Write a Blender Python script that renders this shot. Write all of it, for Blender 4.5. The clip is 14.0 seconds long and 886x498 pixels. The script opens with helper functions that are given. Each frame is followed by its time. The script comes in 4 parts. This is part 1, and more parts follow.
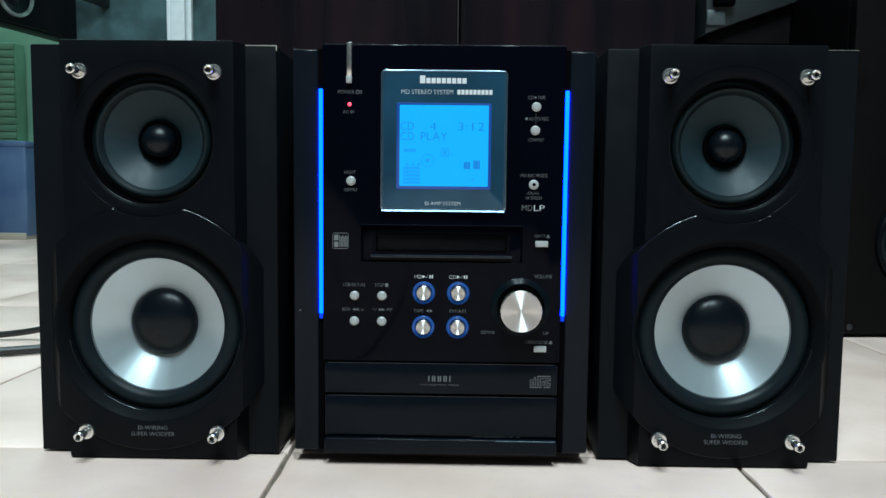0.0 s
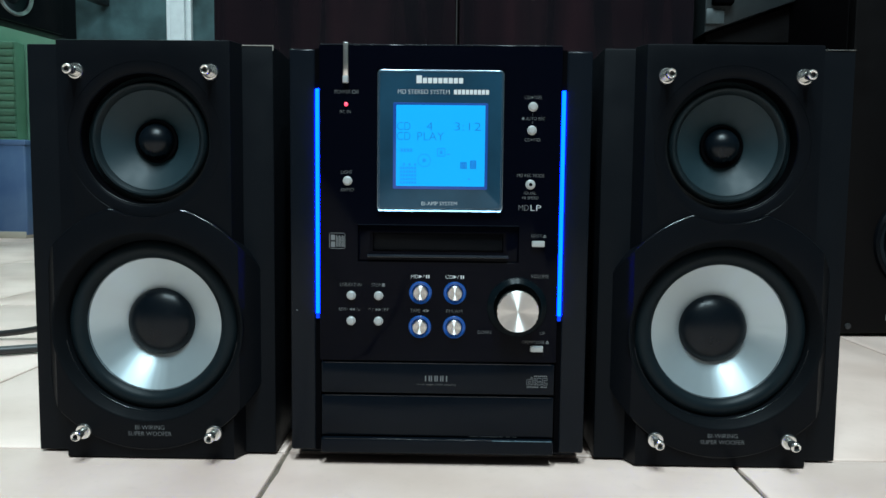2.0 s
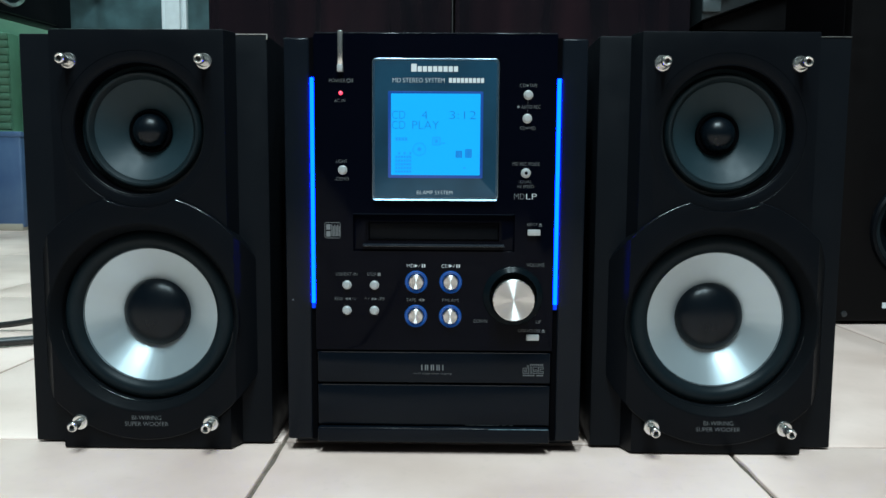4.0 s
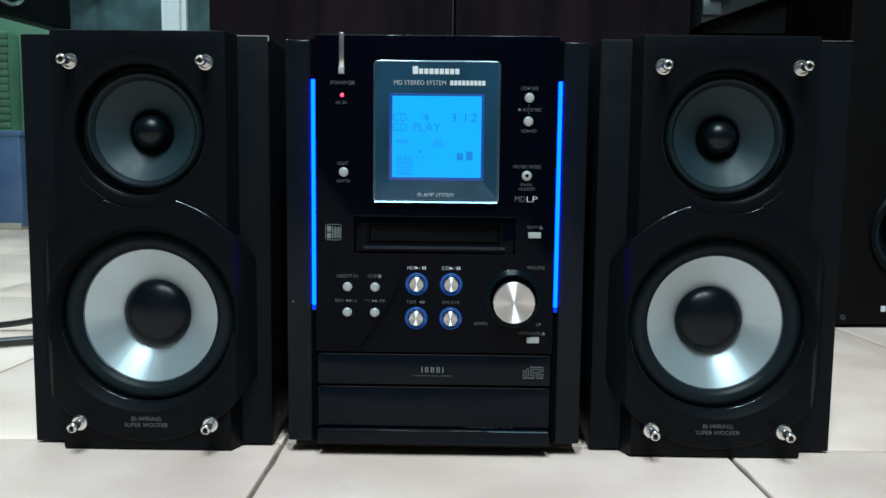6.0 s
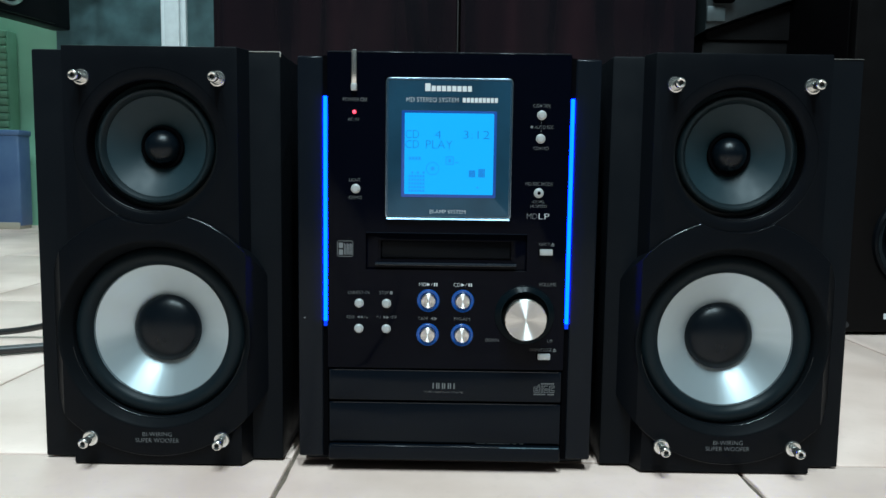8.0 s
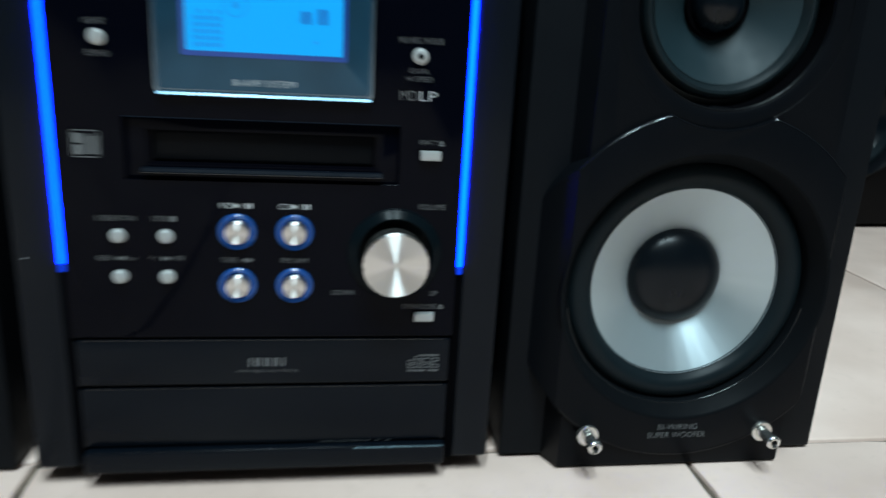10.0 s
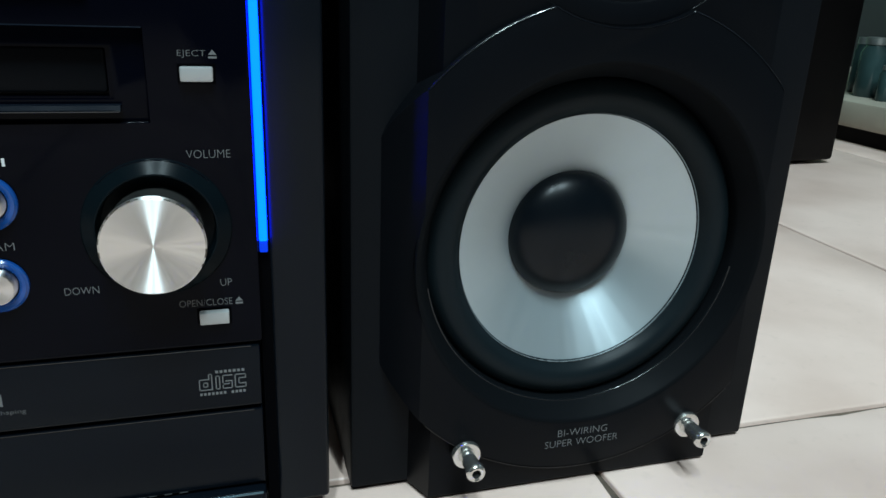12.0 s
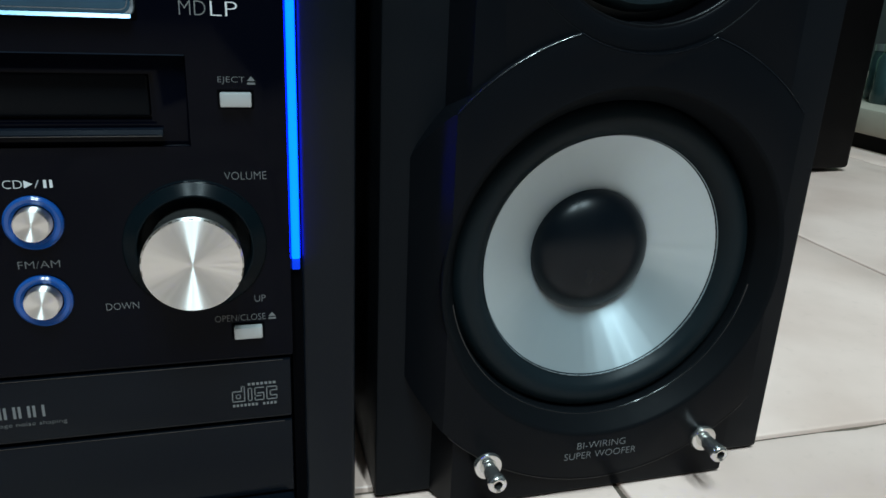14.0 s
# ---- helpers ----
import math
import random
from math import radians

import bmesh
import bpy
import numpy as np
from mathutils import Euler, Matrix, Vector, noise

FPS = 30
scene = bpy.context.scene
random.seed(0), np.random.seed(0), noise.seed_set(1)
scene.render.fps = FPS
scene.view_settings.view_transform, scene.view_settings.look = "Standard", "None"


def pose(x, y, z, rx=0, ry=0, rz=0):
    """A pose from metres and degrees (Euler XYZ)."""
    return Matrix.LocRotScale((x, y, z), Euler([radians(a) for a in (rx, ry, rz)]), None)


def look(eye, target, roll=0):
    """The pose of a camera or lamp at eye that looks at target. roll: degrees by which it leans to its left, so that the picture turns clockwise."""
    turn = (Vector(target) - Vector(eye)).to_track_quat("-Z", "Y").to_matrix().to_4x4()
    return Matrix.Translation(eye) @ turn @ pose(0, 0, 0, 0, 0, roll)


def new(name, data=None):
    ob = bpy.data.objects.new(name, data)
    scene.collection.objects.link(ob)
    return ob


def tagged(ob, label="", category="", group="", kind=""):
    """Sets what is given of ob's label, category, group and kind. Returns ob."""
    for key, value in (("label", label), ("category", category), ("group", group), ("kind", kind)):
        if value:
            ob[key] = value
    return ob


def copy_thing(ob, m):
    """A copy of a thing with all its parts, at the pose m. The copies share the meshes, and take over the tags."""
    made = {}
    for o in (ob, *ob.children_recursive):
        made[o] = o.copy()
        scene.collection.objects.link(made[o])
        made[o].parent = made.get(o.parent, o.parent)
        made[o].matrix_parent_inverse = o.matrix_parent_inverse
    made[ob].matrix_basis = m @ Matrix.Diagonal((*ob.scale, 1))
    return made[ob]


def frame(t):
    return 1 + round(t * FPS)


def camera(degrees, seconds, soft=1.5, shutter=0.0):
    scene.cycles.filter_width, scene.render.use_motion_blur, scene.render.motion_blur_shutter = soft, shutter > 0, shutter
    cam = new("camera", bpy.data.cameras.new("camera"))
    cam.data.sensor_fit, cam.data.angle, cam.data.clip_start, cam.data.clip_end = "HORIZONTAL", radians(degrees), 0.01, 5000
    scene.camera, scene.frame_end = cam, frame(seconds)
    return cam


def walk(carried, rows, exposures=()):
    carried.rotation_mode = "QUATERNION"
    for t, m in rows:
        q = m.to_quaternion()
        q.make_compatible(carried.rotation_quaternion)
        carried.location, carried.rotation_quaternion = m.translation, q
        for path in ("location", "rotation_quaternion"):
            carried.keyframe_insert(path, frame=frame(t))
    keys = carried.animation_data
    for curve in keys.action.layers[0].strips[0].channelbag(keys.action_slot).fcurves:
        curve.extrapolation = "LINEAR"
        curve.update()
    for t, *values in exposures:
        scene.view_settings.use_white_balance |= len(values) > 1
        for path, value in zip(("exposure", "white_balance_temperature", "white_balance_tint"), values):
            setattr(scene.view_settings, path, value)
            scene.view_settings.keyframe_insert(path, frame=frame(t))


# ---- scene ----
cam = camera(61.6, 14.0, shutter=0.4)
PATH = [
    (0, (0.0071, 0.004, 0.177), (-0.0183, 1.9976, 0.0186), 0.62),
    (1.5, (0.0075, 0.0043, 0.1769), (-0.0162, 1.9982, 0.0232), 0.54),
    (2, (0.0095, 0.0041, 0.178), (-0.0173, 1.9973, 0.0152), 0.61),
    (2.5, (0.0096, 0.0043, 0.1773), (-0.0088, 1.9962, -0.0011), 0.48),
    (3, (0.0111, 0.0046, 0.1767), (-0.0095, 1.9956, -0.0113), 0.34),
    (6, (0.0096, 0.0043, 0.1779), (-0.0074, 1.9956, -0.0077), 0.62),
    (6.5, (0.0092, 0.0046, 0.1773), (-0.002, 1.9967, 0.0003), 0.67),
    (7, (0.0091, 0.0045, 0.1781), (-0.0013, 1.9963, -0.0021), 0.7),
    (9.3, (-0.0124, 0.0109, 0.2043), (0.0045, 1.9844, -0.12), 1.72),
    (9.5, (-0.0038, 0.0433, 0.1993), (0.026, 2.0043, -0.1927), 2.53),
    (9.8, (0.0127, 0.1311, 0.1962), (0.1468, 2.0531, -0.3404), 3.2),
    (10, (0.0252, 0.182, 0.1912), (0.3202, 2.0764, -0.3784), 3.22),
    (10.2, (0.0364, 0.2223, 0.1851), (0.4516, 2.0765, -0.4391), 3.25),
    (10.5, (0.066, 0.2571, 0.1696), (0.5613, 2.0711, -0.5118), 2.39),
    (11, (0.0749, 0.2638, 0.1694), (0.5799, 2.0799, -0.499), 1.52),
    (11.5, (0.069, 0.2655, 0.1665), (0.6132, 2.071, -0.4999), 2.36),
    (12, (0.0679, 0.2633, 0.1662), (0.6106, 2.0728, -0.4904), 2.22),
    (12.5, (0.0666, 0.2608, 0.1668), (0.6112, 2.0718, -0.4838), 2.08),
    (13, (0.0652, 0.2604, 0.1691), (0.6029, 2.0704, -0.4902), 2.19),
    (13.5, (0.0631, 0.2599, 0.1705), (0.6034, 2.072, -0.4807), 2.44),
    (14, (0.0621, 0.2607, 0.1734), (0.5769, 2.0772, -0.4865), 2.5),
]
walk(cam, [(t, look(eye, target, roll)) for t, eye, target, roll in PATH], exposures=((0, 0.1), (7.2, 0.1), (9.5, 0.02), (10.5, -0.12), (14, -0.12)))

# ---- world, lamps, exposure ----
world = bpy.data.worlds.new("world")
scene.world = world
world.use_nodes = True
world.node_tree.nodes["Background"].inputs[0].default_value = (0.35, 0.45, 0.55, 1)
world.node_tree.nodes["Background"].inputs[1].default_value = 0.05


def tube_lamp(x, y, z, length, width, watts, colour):
    data = bpy.data.lights.new("tube_shaped_lamp", "AREA")
    data.shape, data.size, data.size_y = "RECTANGLE", width, length
    data.energy, data.color = watts, colour
    ob = new("tube_shaped_lamp", data)
    ob.matrix_world = look((x, y, z), (x * 0.6, y + 0.55, 0))
    return ob


# two fluorescent tubes under the ceiling, running towards the set
tube_lamp(-0.30, -0.75, 2.45, 1.2, 0.05, 58, (0.69, 0.92, 1.0))
tube_lamp(0.30, -0.75, 2.45, 1.2, 0.05, 58, (0.69, 0.92, 1.0))
# an added fill lamp further back brightens the far wall; no known tube there
tube_lamp(-1.10, 2.20, 2.45, 1.2, 0.05, 34, (0.69, 0.92, 1.0))


# ---- materials ----
def material(name, base, rough=0.5, metal=0.0, spot=0.0, scale=30.0, bump=0.0, bump_scale=400.0, rough_var=0.0,
             coat=0.0, emission=None, strength=0.0, ior=1.5, tint=None):
    m = bpy.data.materials.new(name)
    m.use_nodes = True
    nt = m.node_tree
    b = nt.nodes["Principled BSDF"]
    b.inputs["Base Color"].default_value = (*base, 1)
    b.inputs["Roughness"].default_value = rough
    b.inputs["Metallic"].default_value = metal
    b.inputs["IOR"].default_value = ior
    b.inputs["Coat Weight"].default_value = coat
    b.inputs["Coat Roughness"].default_value = 0.06
    if emission:
        b.inputs["Emission Color"].default_value = (*emission, 1)
        b.inputs["Emission Strength"].default_value = strength
    co = nt.nodes.new("ShaderNodeTexCoord")
    if spot or rough_var:
        n = nt.nodes.new("ShaderNodeTexNoise")
        n.inputs["Scale"].default_value, n.inputs["Detail"].default_value = scale, 6
        nt.links.new(co.outputs["Object"], n.inputs["Vector"])
        if spot:
            mix = nt.nodes.new("ShaderNodeMix")
            mix.data_type = "RGBA"
            other = tint or tuple(c * (1 - spot) for c in base)
            mix.inputs["A"].default_value, mix.inputs["B"].default_value = (*base, 1), (*other, 1)
            ramp = nt.nodes.new("ShaderNodeMapRange")
            ramp.inputs["From Min"].default_value, ramp.inputs["From Max"].default_value = 0.35, 0.7
            nt.links.new(n.outputs["Fac"], ramp.inputs["Value"])
            nt.links.new(ramp.outputs[0], mix.inputs["Factor"])
            nt.links.new(mix.outputs["Result"], b.inputs["Base Color"])
        if rough_var:
            r2 = nt.nodes.new("ShaderNodeMapRange")
            r2.inputs["From Min"].default_value, r2.inputs["From Max"].default_value = 0.3, 0.7
            r2.inputs["To Min"].default_value = max(0.02, rough - rough_var)
            r2.inputs["To Max"].default_value = rough + rough_var
            nt.links.new(n.outputs["Fac"], r2.inputs["Value"])
            nt.links.new(r2.outputs[0], b.inputs["Roughness"])
    if bump:
        n2 = nt.nodes.new("ShaderNodeTexNoise")
        n2.inputs["Scale"].default_value, n2.inputs["Detail"].default_value = bump_scale, 3
        nt.links.new(co.outputs["Object"], n2.inputs["Vector"])
        bp = nt.nodes.new("ShaderNodeBump")
        bp.inputs["Strength"].default_value, bp.inputs["Distance"].default_value = bump, 0.0005
        nt.links.new(n2.outputs["Fac"], bp.inputs["Height"])
        nt.links.new(bp.outputs[0], b.inputs["Normal"])
    return m


def spun(name, base, rough, aniso, grooves, metal=1.0):
    """Turned metal: circular brushing about the y axis of the part."""
    m = material(name, base, rough, metal)
    nt = m.node_tree
    b = nt.nodes["Principled BSDF"]
    b.inputs["Anisotropic"].default_value = aniso
    b.inputs["Anisotropic Rotation"].default_value = 0.25
    tan = nt.nodes.new("ShaderNodeTangent")
    tan.direction_type, tan.axis = "RADIAL", "Y"
    nt.links.new(tan.outputs[0], b.inputs["Tangent"])
    if grooves:
        co = nt.nodes.new("ShaderNodeTexCoord")
        sep = nt.nodes.new("ShaderNodeSeparateXYZ")
        nt.links.new(co.outputs["Object"], sep.inputs[0])
        ang = nt.nodes.new("ShaderNodeMath")
        ang.operation = "ARCTAN2"
        nt.links.new(sep.outputs["X"], ang.inputs[0])
        nt.links.new(sep.outputs["Z"], ang.inputs[1])
        n = nt.nodes.new("ShaderNodeTexNoise")
        n.noise_dimensions = "1D"
        n.inputs["Scale"].default_value, n.inputs["Detail"].default_value = 9.0, 4
        nt.links.new(ang.outputs[0], n.inputs["W"])
        r = nt.nodes.new("ShaderNodeMapRange")
        r.inputs["To Min"].default_value, r.inputs["To Max"].default_value = rough - grooves, rough + grooves
        nt.links.new(n.outputs["Fac"], r.inputs["Value"])
        nt.links.new(r.outputs[0], b.inputs["Roughness"])
    return m


vinyl = material("black_vinyl", (0.0042, 0.0052, 0.0068), 0.42, ior=1.15, bump=0.08, bump_scale=1600, rough_var=0.08, scale=60)
satin = material("black_satin_plastic", (0.0030, 0.0037, 0.0050), 0.34, ior=1.15, rough_var=0.06, scale=45, bump=0.03, bump_scale=2500)
gloss = material("piano_black", (0.0010, 0.0014, 0.0036), 0.07, ior=1.15, rough_var=0.035, scale=25)
gloss_tray = material("black_tray_gloss", (0.0022, 0.0038, 0.0064), 0.20, ior=1.215, rough_var=0.05, scale=30)
casing = material("black_casing", (0.0042, 0.0058, 0.0086), 0.22, ior=1.21, rough_var=0.06, scale=30)
groove_black = material("groove_black", (0.0015, 0.0015, 0.002), 0.8, ior=1.05)
rubber = material("rubber_surround", (0.0052, 0.0092, 0.0115), 0.40, ior=1.20, rough_var=0.07, scale=80, bump=0.05, bump_scale=1500)
foam = material("coated_foam_surround", (0.0046, 0.0096, 0.0120), 0.42, ior=1.30, rough_var=0.07, scale=80, bump=0.08, bump_scale=1200)
paper_cone = material("grey_paper_cone", (0.0084, 0.0205, 0.0260), 0.50, ior=1.32, rough_var=0.05, scale=120, bump=0.06, bump_scale=2500)
cone_silver = spun("silver_cone", (0.425, 0.495, 0.525), 0.39, 0.68, 0.09, 0.69)
cap_black = material("glossy_dust_cap", (0.0014, 0.0034, 0.0056), 0.30, ior=1.30, rough_var=0.04, scale=50)
chrome = material("chrome", (0.72, 0.71, 0.68), 0.16, 0.95, rough_var=0.05, scale=120)
chrome_dark = material("dark_socket", (0.06, 0.06, 0.06), 0.4, 0.6)
knob_metal = spun("turned_aluminium", (0.80, 0.79, 0.77), 0.42, 1.0, 0.10)
button_grey = material("silver_button_plastic", (0.36, 0.37, 0.37), 0.35, 0.2, rough_var=0.05, scale=200)
ring_blue = material("blue_ring", (0.006, 0.050, 0.20), 0.16, emission=(0.0, 0.07, 0.42), strength=0.10)
strip_blue = material("blue_light_strip", (0.005, 0.03, 0.06), 0.6, ior=1.1, emission=(0.0, 0.0095, 1.0), strength=44.0)
strip_end = material("blue_strip_end", (0.005, 0.02, 0.06), 0.5, ior=1.1, emission=(0.0, 0.045, 1.0), strength=0.9)
led_red = material("red_led", (0.5, 0.05, 0.08), 0.3, emission=(1.0, 0.05, 0.1), strength=2.2)
screen_blue = material("lcd_backlight", (0.01, 0.05, 0.1), 0.25, emission=(0.0, 0.40, 1.0), strength=0.95, ior=1.2)
screen_rim = material("lcd_rim", (0.01, 0.03, 0.07), 0.25, emission=(0.0, 0.035, 0.28), strength=0.8)
segment = material("lcd_segment", (0.005, 0.02, 0.08), 0.3, emission=(0.0, 0.15, 0.55), strength=0.9)
segment_pale = material("lcd_segment_pale", (0.005, 0.03, 0.1), 0.3, emission=(0.0, 0.27, 0.80), strength=0.95)
plate_teal = material("smoky_display_plate", (0.020, 0.078, 0.135), 0.2, 0.45, spot=0.55, scale=18, rough_var=0.08)
plate_edge = material("polished_plate_edge", (0.24, 0.31, 0.37), 0.20, 0.9)
# pale blue for the reflection along the display plate's lower edge
plate_glint = material("plate_glint_blue", (0.11, 0.20, 0.27), 0.27, 0.6)
print_white = material("printed_white", (0.56, 0.58, 0.59), 0.6)
print_grey = material("printed_grey", (0.125, 0.132, 0.136), 0.5)
print_dim = material("printed_dim_grey", (0.11, 0.11, 0.11), 0.6)
screw_black = material("black_screw", (0.012, 0.013, 0.015), 0.5)
recess_gloss = material("collar_gloss_black", (0.0022, 0.0048, 0.0066), 0.24, ior=1.14, rough_var=0.05, scale=40)
edge_gloss = material("rounded_gloss_edge", (0.002, 0.003, 0.005), 0.14, ior=1.65)
top_gloss = material("polished_top_edge", (0.012, 0.014, 0.017), 0.22, ior=1.42, rough_var=0.12, scale=90)
bezel_black = material("moulded_bezel_black", (0.0034, 0.0042, 0.0052), 0.52, ior=1.12, rough_var=0.06, scale=60)
bezel_edge = material("glossy_bezel_edge", (0.003, 0.0045, 0.006), 0.16, ior=1.5)
edge_soft = material("soft_moulded_edge", (0.004, 0.005, 0.006), 0.28, ior=1.30)
frayed = material("frayed_cone_edge", (0.04, 0.05, 0.055), 0.9, spot=0.5, scale=900, tint=(0.17, 0.19, 0.20))
lip_gloss = material("polished_black_lip", (0.005, 0.007, 0.011), 0.34, ior=1.085, rough_var=0.14, scale=70)
# grey for the highlight painted along the right cabinet's top edge
top_highlight_grey = material("painted_top_highlight", (0.14, 0.14, 0.13), 0.7, spot=0.6, scale=300)
bare_edge = material("worn_bare_board", (0.45, 0.42, 0.38), 0.8, spot=0.4, scale=500)
# grey for rubbed door edges together with the light they catch
scuffed = material("rubbed_edge_with_highlight", (0.075, 0.080, 0.084), 0.5, spot=0.7, scale=600)
# pale blue-grey that stands in for the highlight on the plinth edge
plinth_glint = material("plinth_glint_blue_grey", (0.10, 0.17, 0.21), 0.25, 0.5, rough_var=0.1, scale=200)
chip_brown = material("worn_brown_chip", (0.10, 0.078, 0.060), 0.6, spot=0.6, scale=700)
cable_black = material("black_cable", (0.012, 0.012, 0.012), 0.45)
grout = material("cement_grout", (0.150, 0.112, 0.082), 0.9, spot=0.6, scale=60, bump=0.6, bump_scale=300)
paint_green = material("green_wall_paint", (0.25, 0.53, 0.37), 0.55, spot=0.18, scale=3, bump=0.3, bump_scale=60)
# for the unseen walls: dark neutral, chosen to limit bounce and reflections
paint_dark = material("unseen_wall_dark_grey", (0.045, 0.047, 0.05), 0.6, spot=0.2, scale=3, bump=0.3, bump_scale=60)
paint_white = material("white_ceiling_paint", (0.72, 0.74, 0.72), 0.7, spot=0.08, scale=4, bump=0.2, bump_scale=60)
steel_grey = material("grey_steel", (0.036, 0.046, 0.050), 0.4, 0.5, spot=0.5, scale=14, rough_var=0.1)
frame_white = material("white_enamel_frame", (0.74, 0.80, 0.82), 0.35, spot=0.1, scale=40)
glass_frost = material("textured_teal_glass", (0.060, 0.118, 0.128), 0.34, spot=0.65, scale=11, bump=0.7, bump_scale=90)
plastic_blue = material("blue_plastic", (0.05, 0.10, 0.21), 0.45, spot=0.35, scale=9, tint=(0.085, 0.15, 0.26))
plastic_green = material("green_ribbed_plastic", (0.13, 0.31, 0.20), 0.5, spot=0.25, scale=10)
black_wood = material("black_ash_veneer", (0.0022, 0.0018, 0.0022), 0.45, ior=1.18, spot=0.4, scale=20, rough_var=0.08)
front_black = material("black_speaker_front", (0.0022, 0.0018, 0.002), 0.5, ior=1.18, rough_var=0.08, scale=30)
beige = material("beige_laminate", (0.40, 0.36, 0.29), 0.5, spot=0.25, scale=12)
junk_metal = material("scuffed_bright_metal", (0.40, 0.45, 0.44), 0.3, 0.7, spot=0.6, scale=40)
junk_metal_dull = material("dull_worn_metal", (0.075, 0.095, 0.10), 0.5, 0.3, spot=0.5, scale=40)
junk_dark = material("dark_glassware", (0.03, 0.06, 0.06), 0.2, spot=0.5, scale=25)


def wood_material():
    m = material("dark_red_wood", (0.030, 0.012, 0.012), 0.22, rough_var=0.06, scale=12, ior=1.33)
    nt = m.node_tree
    b = nt.nodes["Principled BSDF"]
    co = nt.nodes.new("ShaderNodeTexCoord")
    mp = nt.nodes.new("ShaderNodeMapping")
    mp.inputs["Scale"].default_value = (13, 13, 0.9)
    nt.links.new(co.outputs["Object"], mp.inputs["Vector"])
    n = nt.nodes.new("ShaderNodeTexNoise")
    n.inputs["Scale"].default_value, n.inputs["Detail"].default_value, n.inputs["Distortion"].default_value = 1.6, 8, 0.8
    nt.links.new(mp.outputs[0], n.inputs["Vector"])
    ramp = nt.nodes.new("ShaderNodeValToRGB")
    ramp.color_ramp.elements[0].position, ramp.color_ramp.elements[0].color = 0.38, (0.005, 0.0045, 0.0065, 1)
    ramp.color_ramp.elements[1].position, ramp.color_ramp.elements[1].color = 0.85, (0.021, 0.0095, 0.0125, 1)
    nt.links.new(n.outputs["Fac"], ramp.inputs[0])
    nt.links.new(ramp.outputs[0], b.inputs["Base Color"])
    return m


def tile_material():
    """Glazed floor tile: pale pinkish cream, cloudy, a shade different from tile to tile."""
    m = material("cream_floor_tile", (0.6, 0.55, 0.5), 0.3, bump=0.15, bump_scale=60)
    nt = m.node_tree
    b = nt.nodes["Principled BSDF"]
    co = nt.nodes.new("ShaderNodeTexCoord")
    info = nt.nodes.new("ShaderNodeObjectInfo")
    shift = nt.nodes.new("ShaderNodeVectorMath")
    shift.operation = "MULTIPLY_ADD"
    shift.inputs[1].default_value = (1, 1, 1)
    comb = nt.nodes.new("ShaderNodeCombineXYZ")
    big = nt.nodes.new("ShaderNodeMath")
    big.operation, big.inputs[1].default_value = "MULTIPLY", 37.0
    nt.links.new(info.outputs["Random"], big.inputs[0])
    for k in ("X", "Y", "Z"):
        nt.links.new(big.outputs[0], comb.inputs[k])
    nt.links.new(co.outputs["Object"], shift.inputs[0])
    nt.links.new(comb.outputs[0], shift.inputs[2])
    cloud = nt.nodes.new("ShaderNodeTexNoise")
    cloud.inputs["Scale"].default_value, cloud.inputs["Detail"].default_value = 9.0, 7
    fine = nt.nodes.new("ShaderNodeTexNoise")
    fine.inputs["Scale"].default_value, fine.inputs["Detail"].default_value = 160.0, 3
    for n in (cloud, fine):
        nt.links.new(shift.outputs[0], n.inputs["Vector"])
    ramp = nt.nodes.new("ShaderNodeValToRGB")
    ramp.color_ramp.elements[0].position, ramp.color_ramp.elements[0].color = 0.36, (0.640, 0.462, 0.392, 1)
    ramp.color_ramp.elements[1].position, ramp.color_ramp.elements[1].color = 0.64, (0.80, 0.604, 0.528, 1)
    nt.links.new(cloud.outputs["Fac"], ramp.inputs[0])
    hue = nt.nodes.new("ShaderNodeHueSaturation")
    val = nt.nodes.new("ShaderNodeMapRange")
    val.inputs["To Min"].default_value, val.inputs["To Max"].default_value = 0.985, 1.012
    nt.links.new(info.outputs["Random"], val.inputs["Value"])
    nt.links.new(val.outputs[0], hue.inputs["Value"])
    nt.links.new(ramp.outputs[0], hue.inputs["Color"])
    speck = nt.nodes.new("ShaderNodeMix")
    speck.data_type = "RGBA"
    speck.inputs["B"].default_value = (0.50, 0.36, 0.30, 1)
    cut = nt.nodes.new("ShaderNodeMapRange")
    cut.inputs["From Min"].default_value, cut.inputs["From Max"].default_value = 0.60, 0.80
    cut.inputs["To Max"].default_value = 0.22
    nt.links.new(fine.outputs["Fac"], cut.inputs["Value"])
    nt.links.new(cut.outputs[0], speck.inputs["Factor"])
    nt.links.new(hue.outputs[0], speck.inputs["A"])
    nt.links.new(speck.outputs["Result"], b.inputs["Base Color"])
    r = nt.nodes.new("ShaderNodeMapRange")
    r.inputs["To Min"].default_value, r.inputs["To Max"].default_value = 0.34, 0.52
    nt.links.new(cloud.outputs["Fac"], r.inputs["Value"])
    nt.links.new(r.outputs[0], b.inputs["Roughness"])
    return m


# paler tone for the lit line beside the cabinet's door seam
seam_highlight = material("painted_seam_highlight", (0.06, 0.055, 0.055), 0.4, spot=0.4, scale=30)
wood_dark = wood_material()
tile_mat = tile_material()


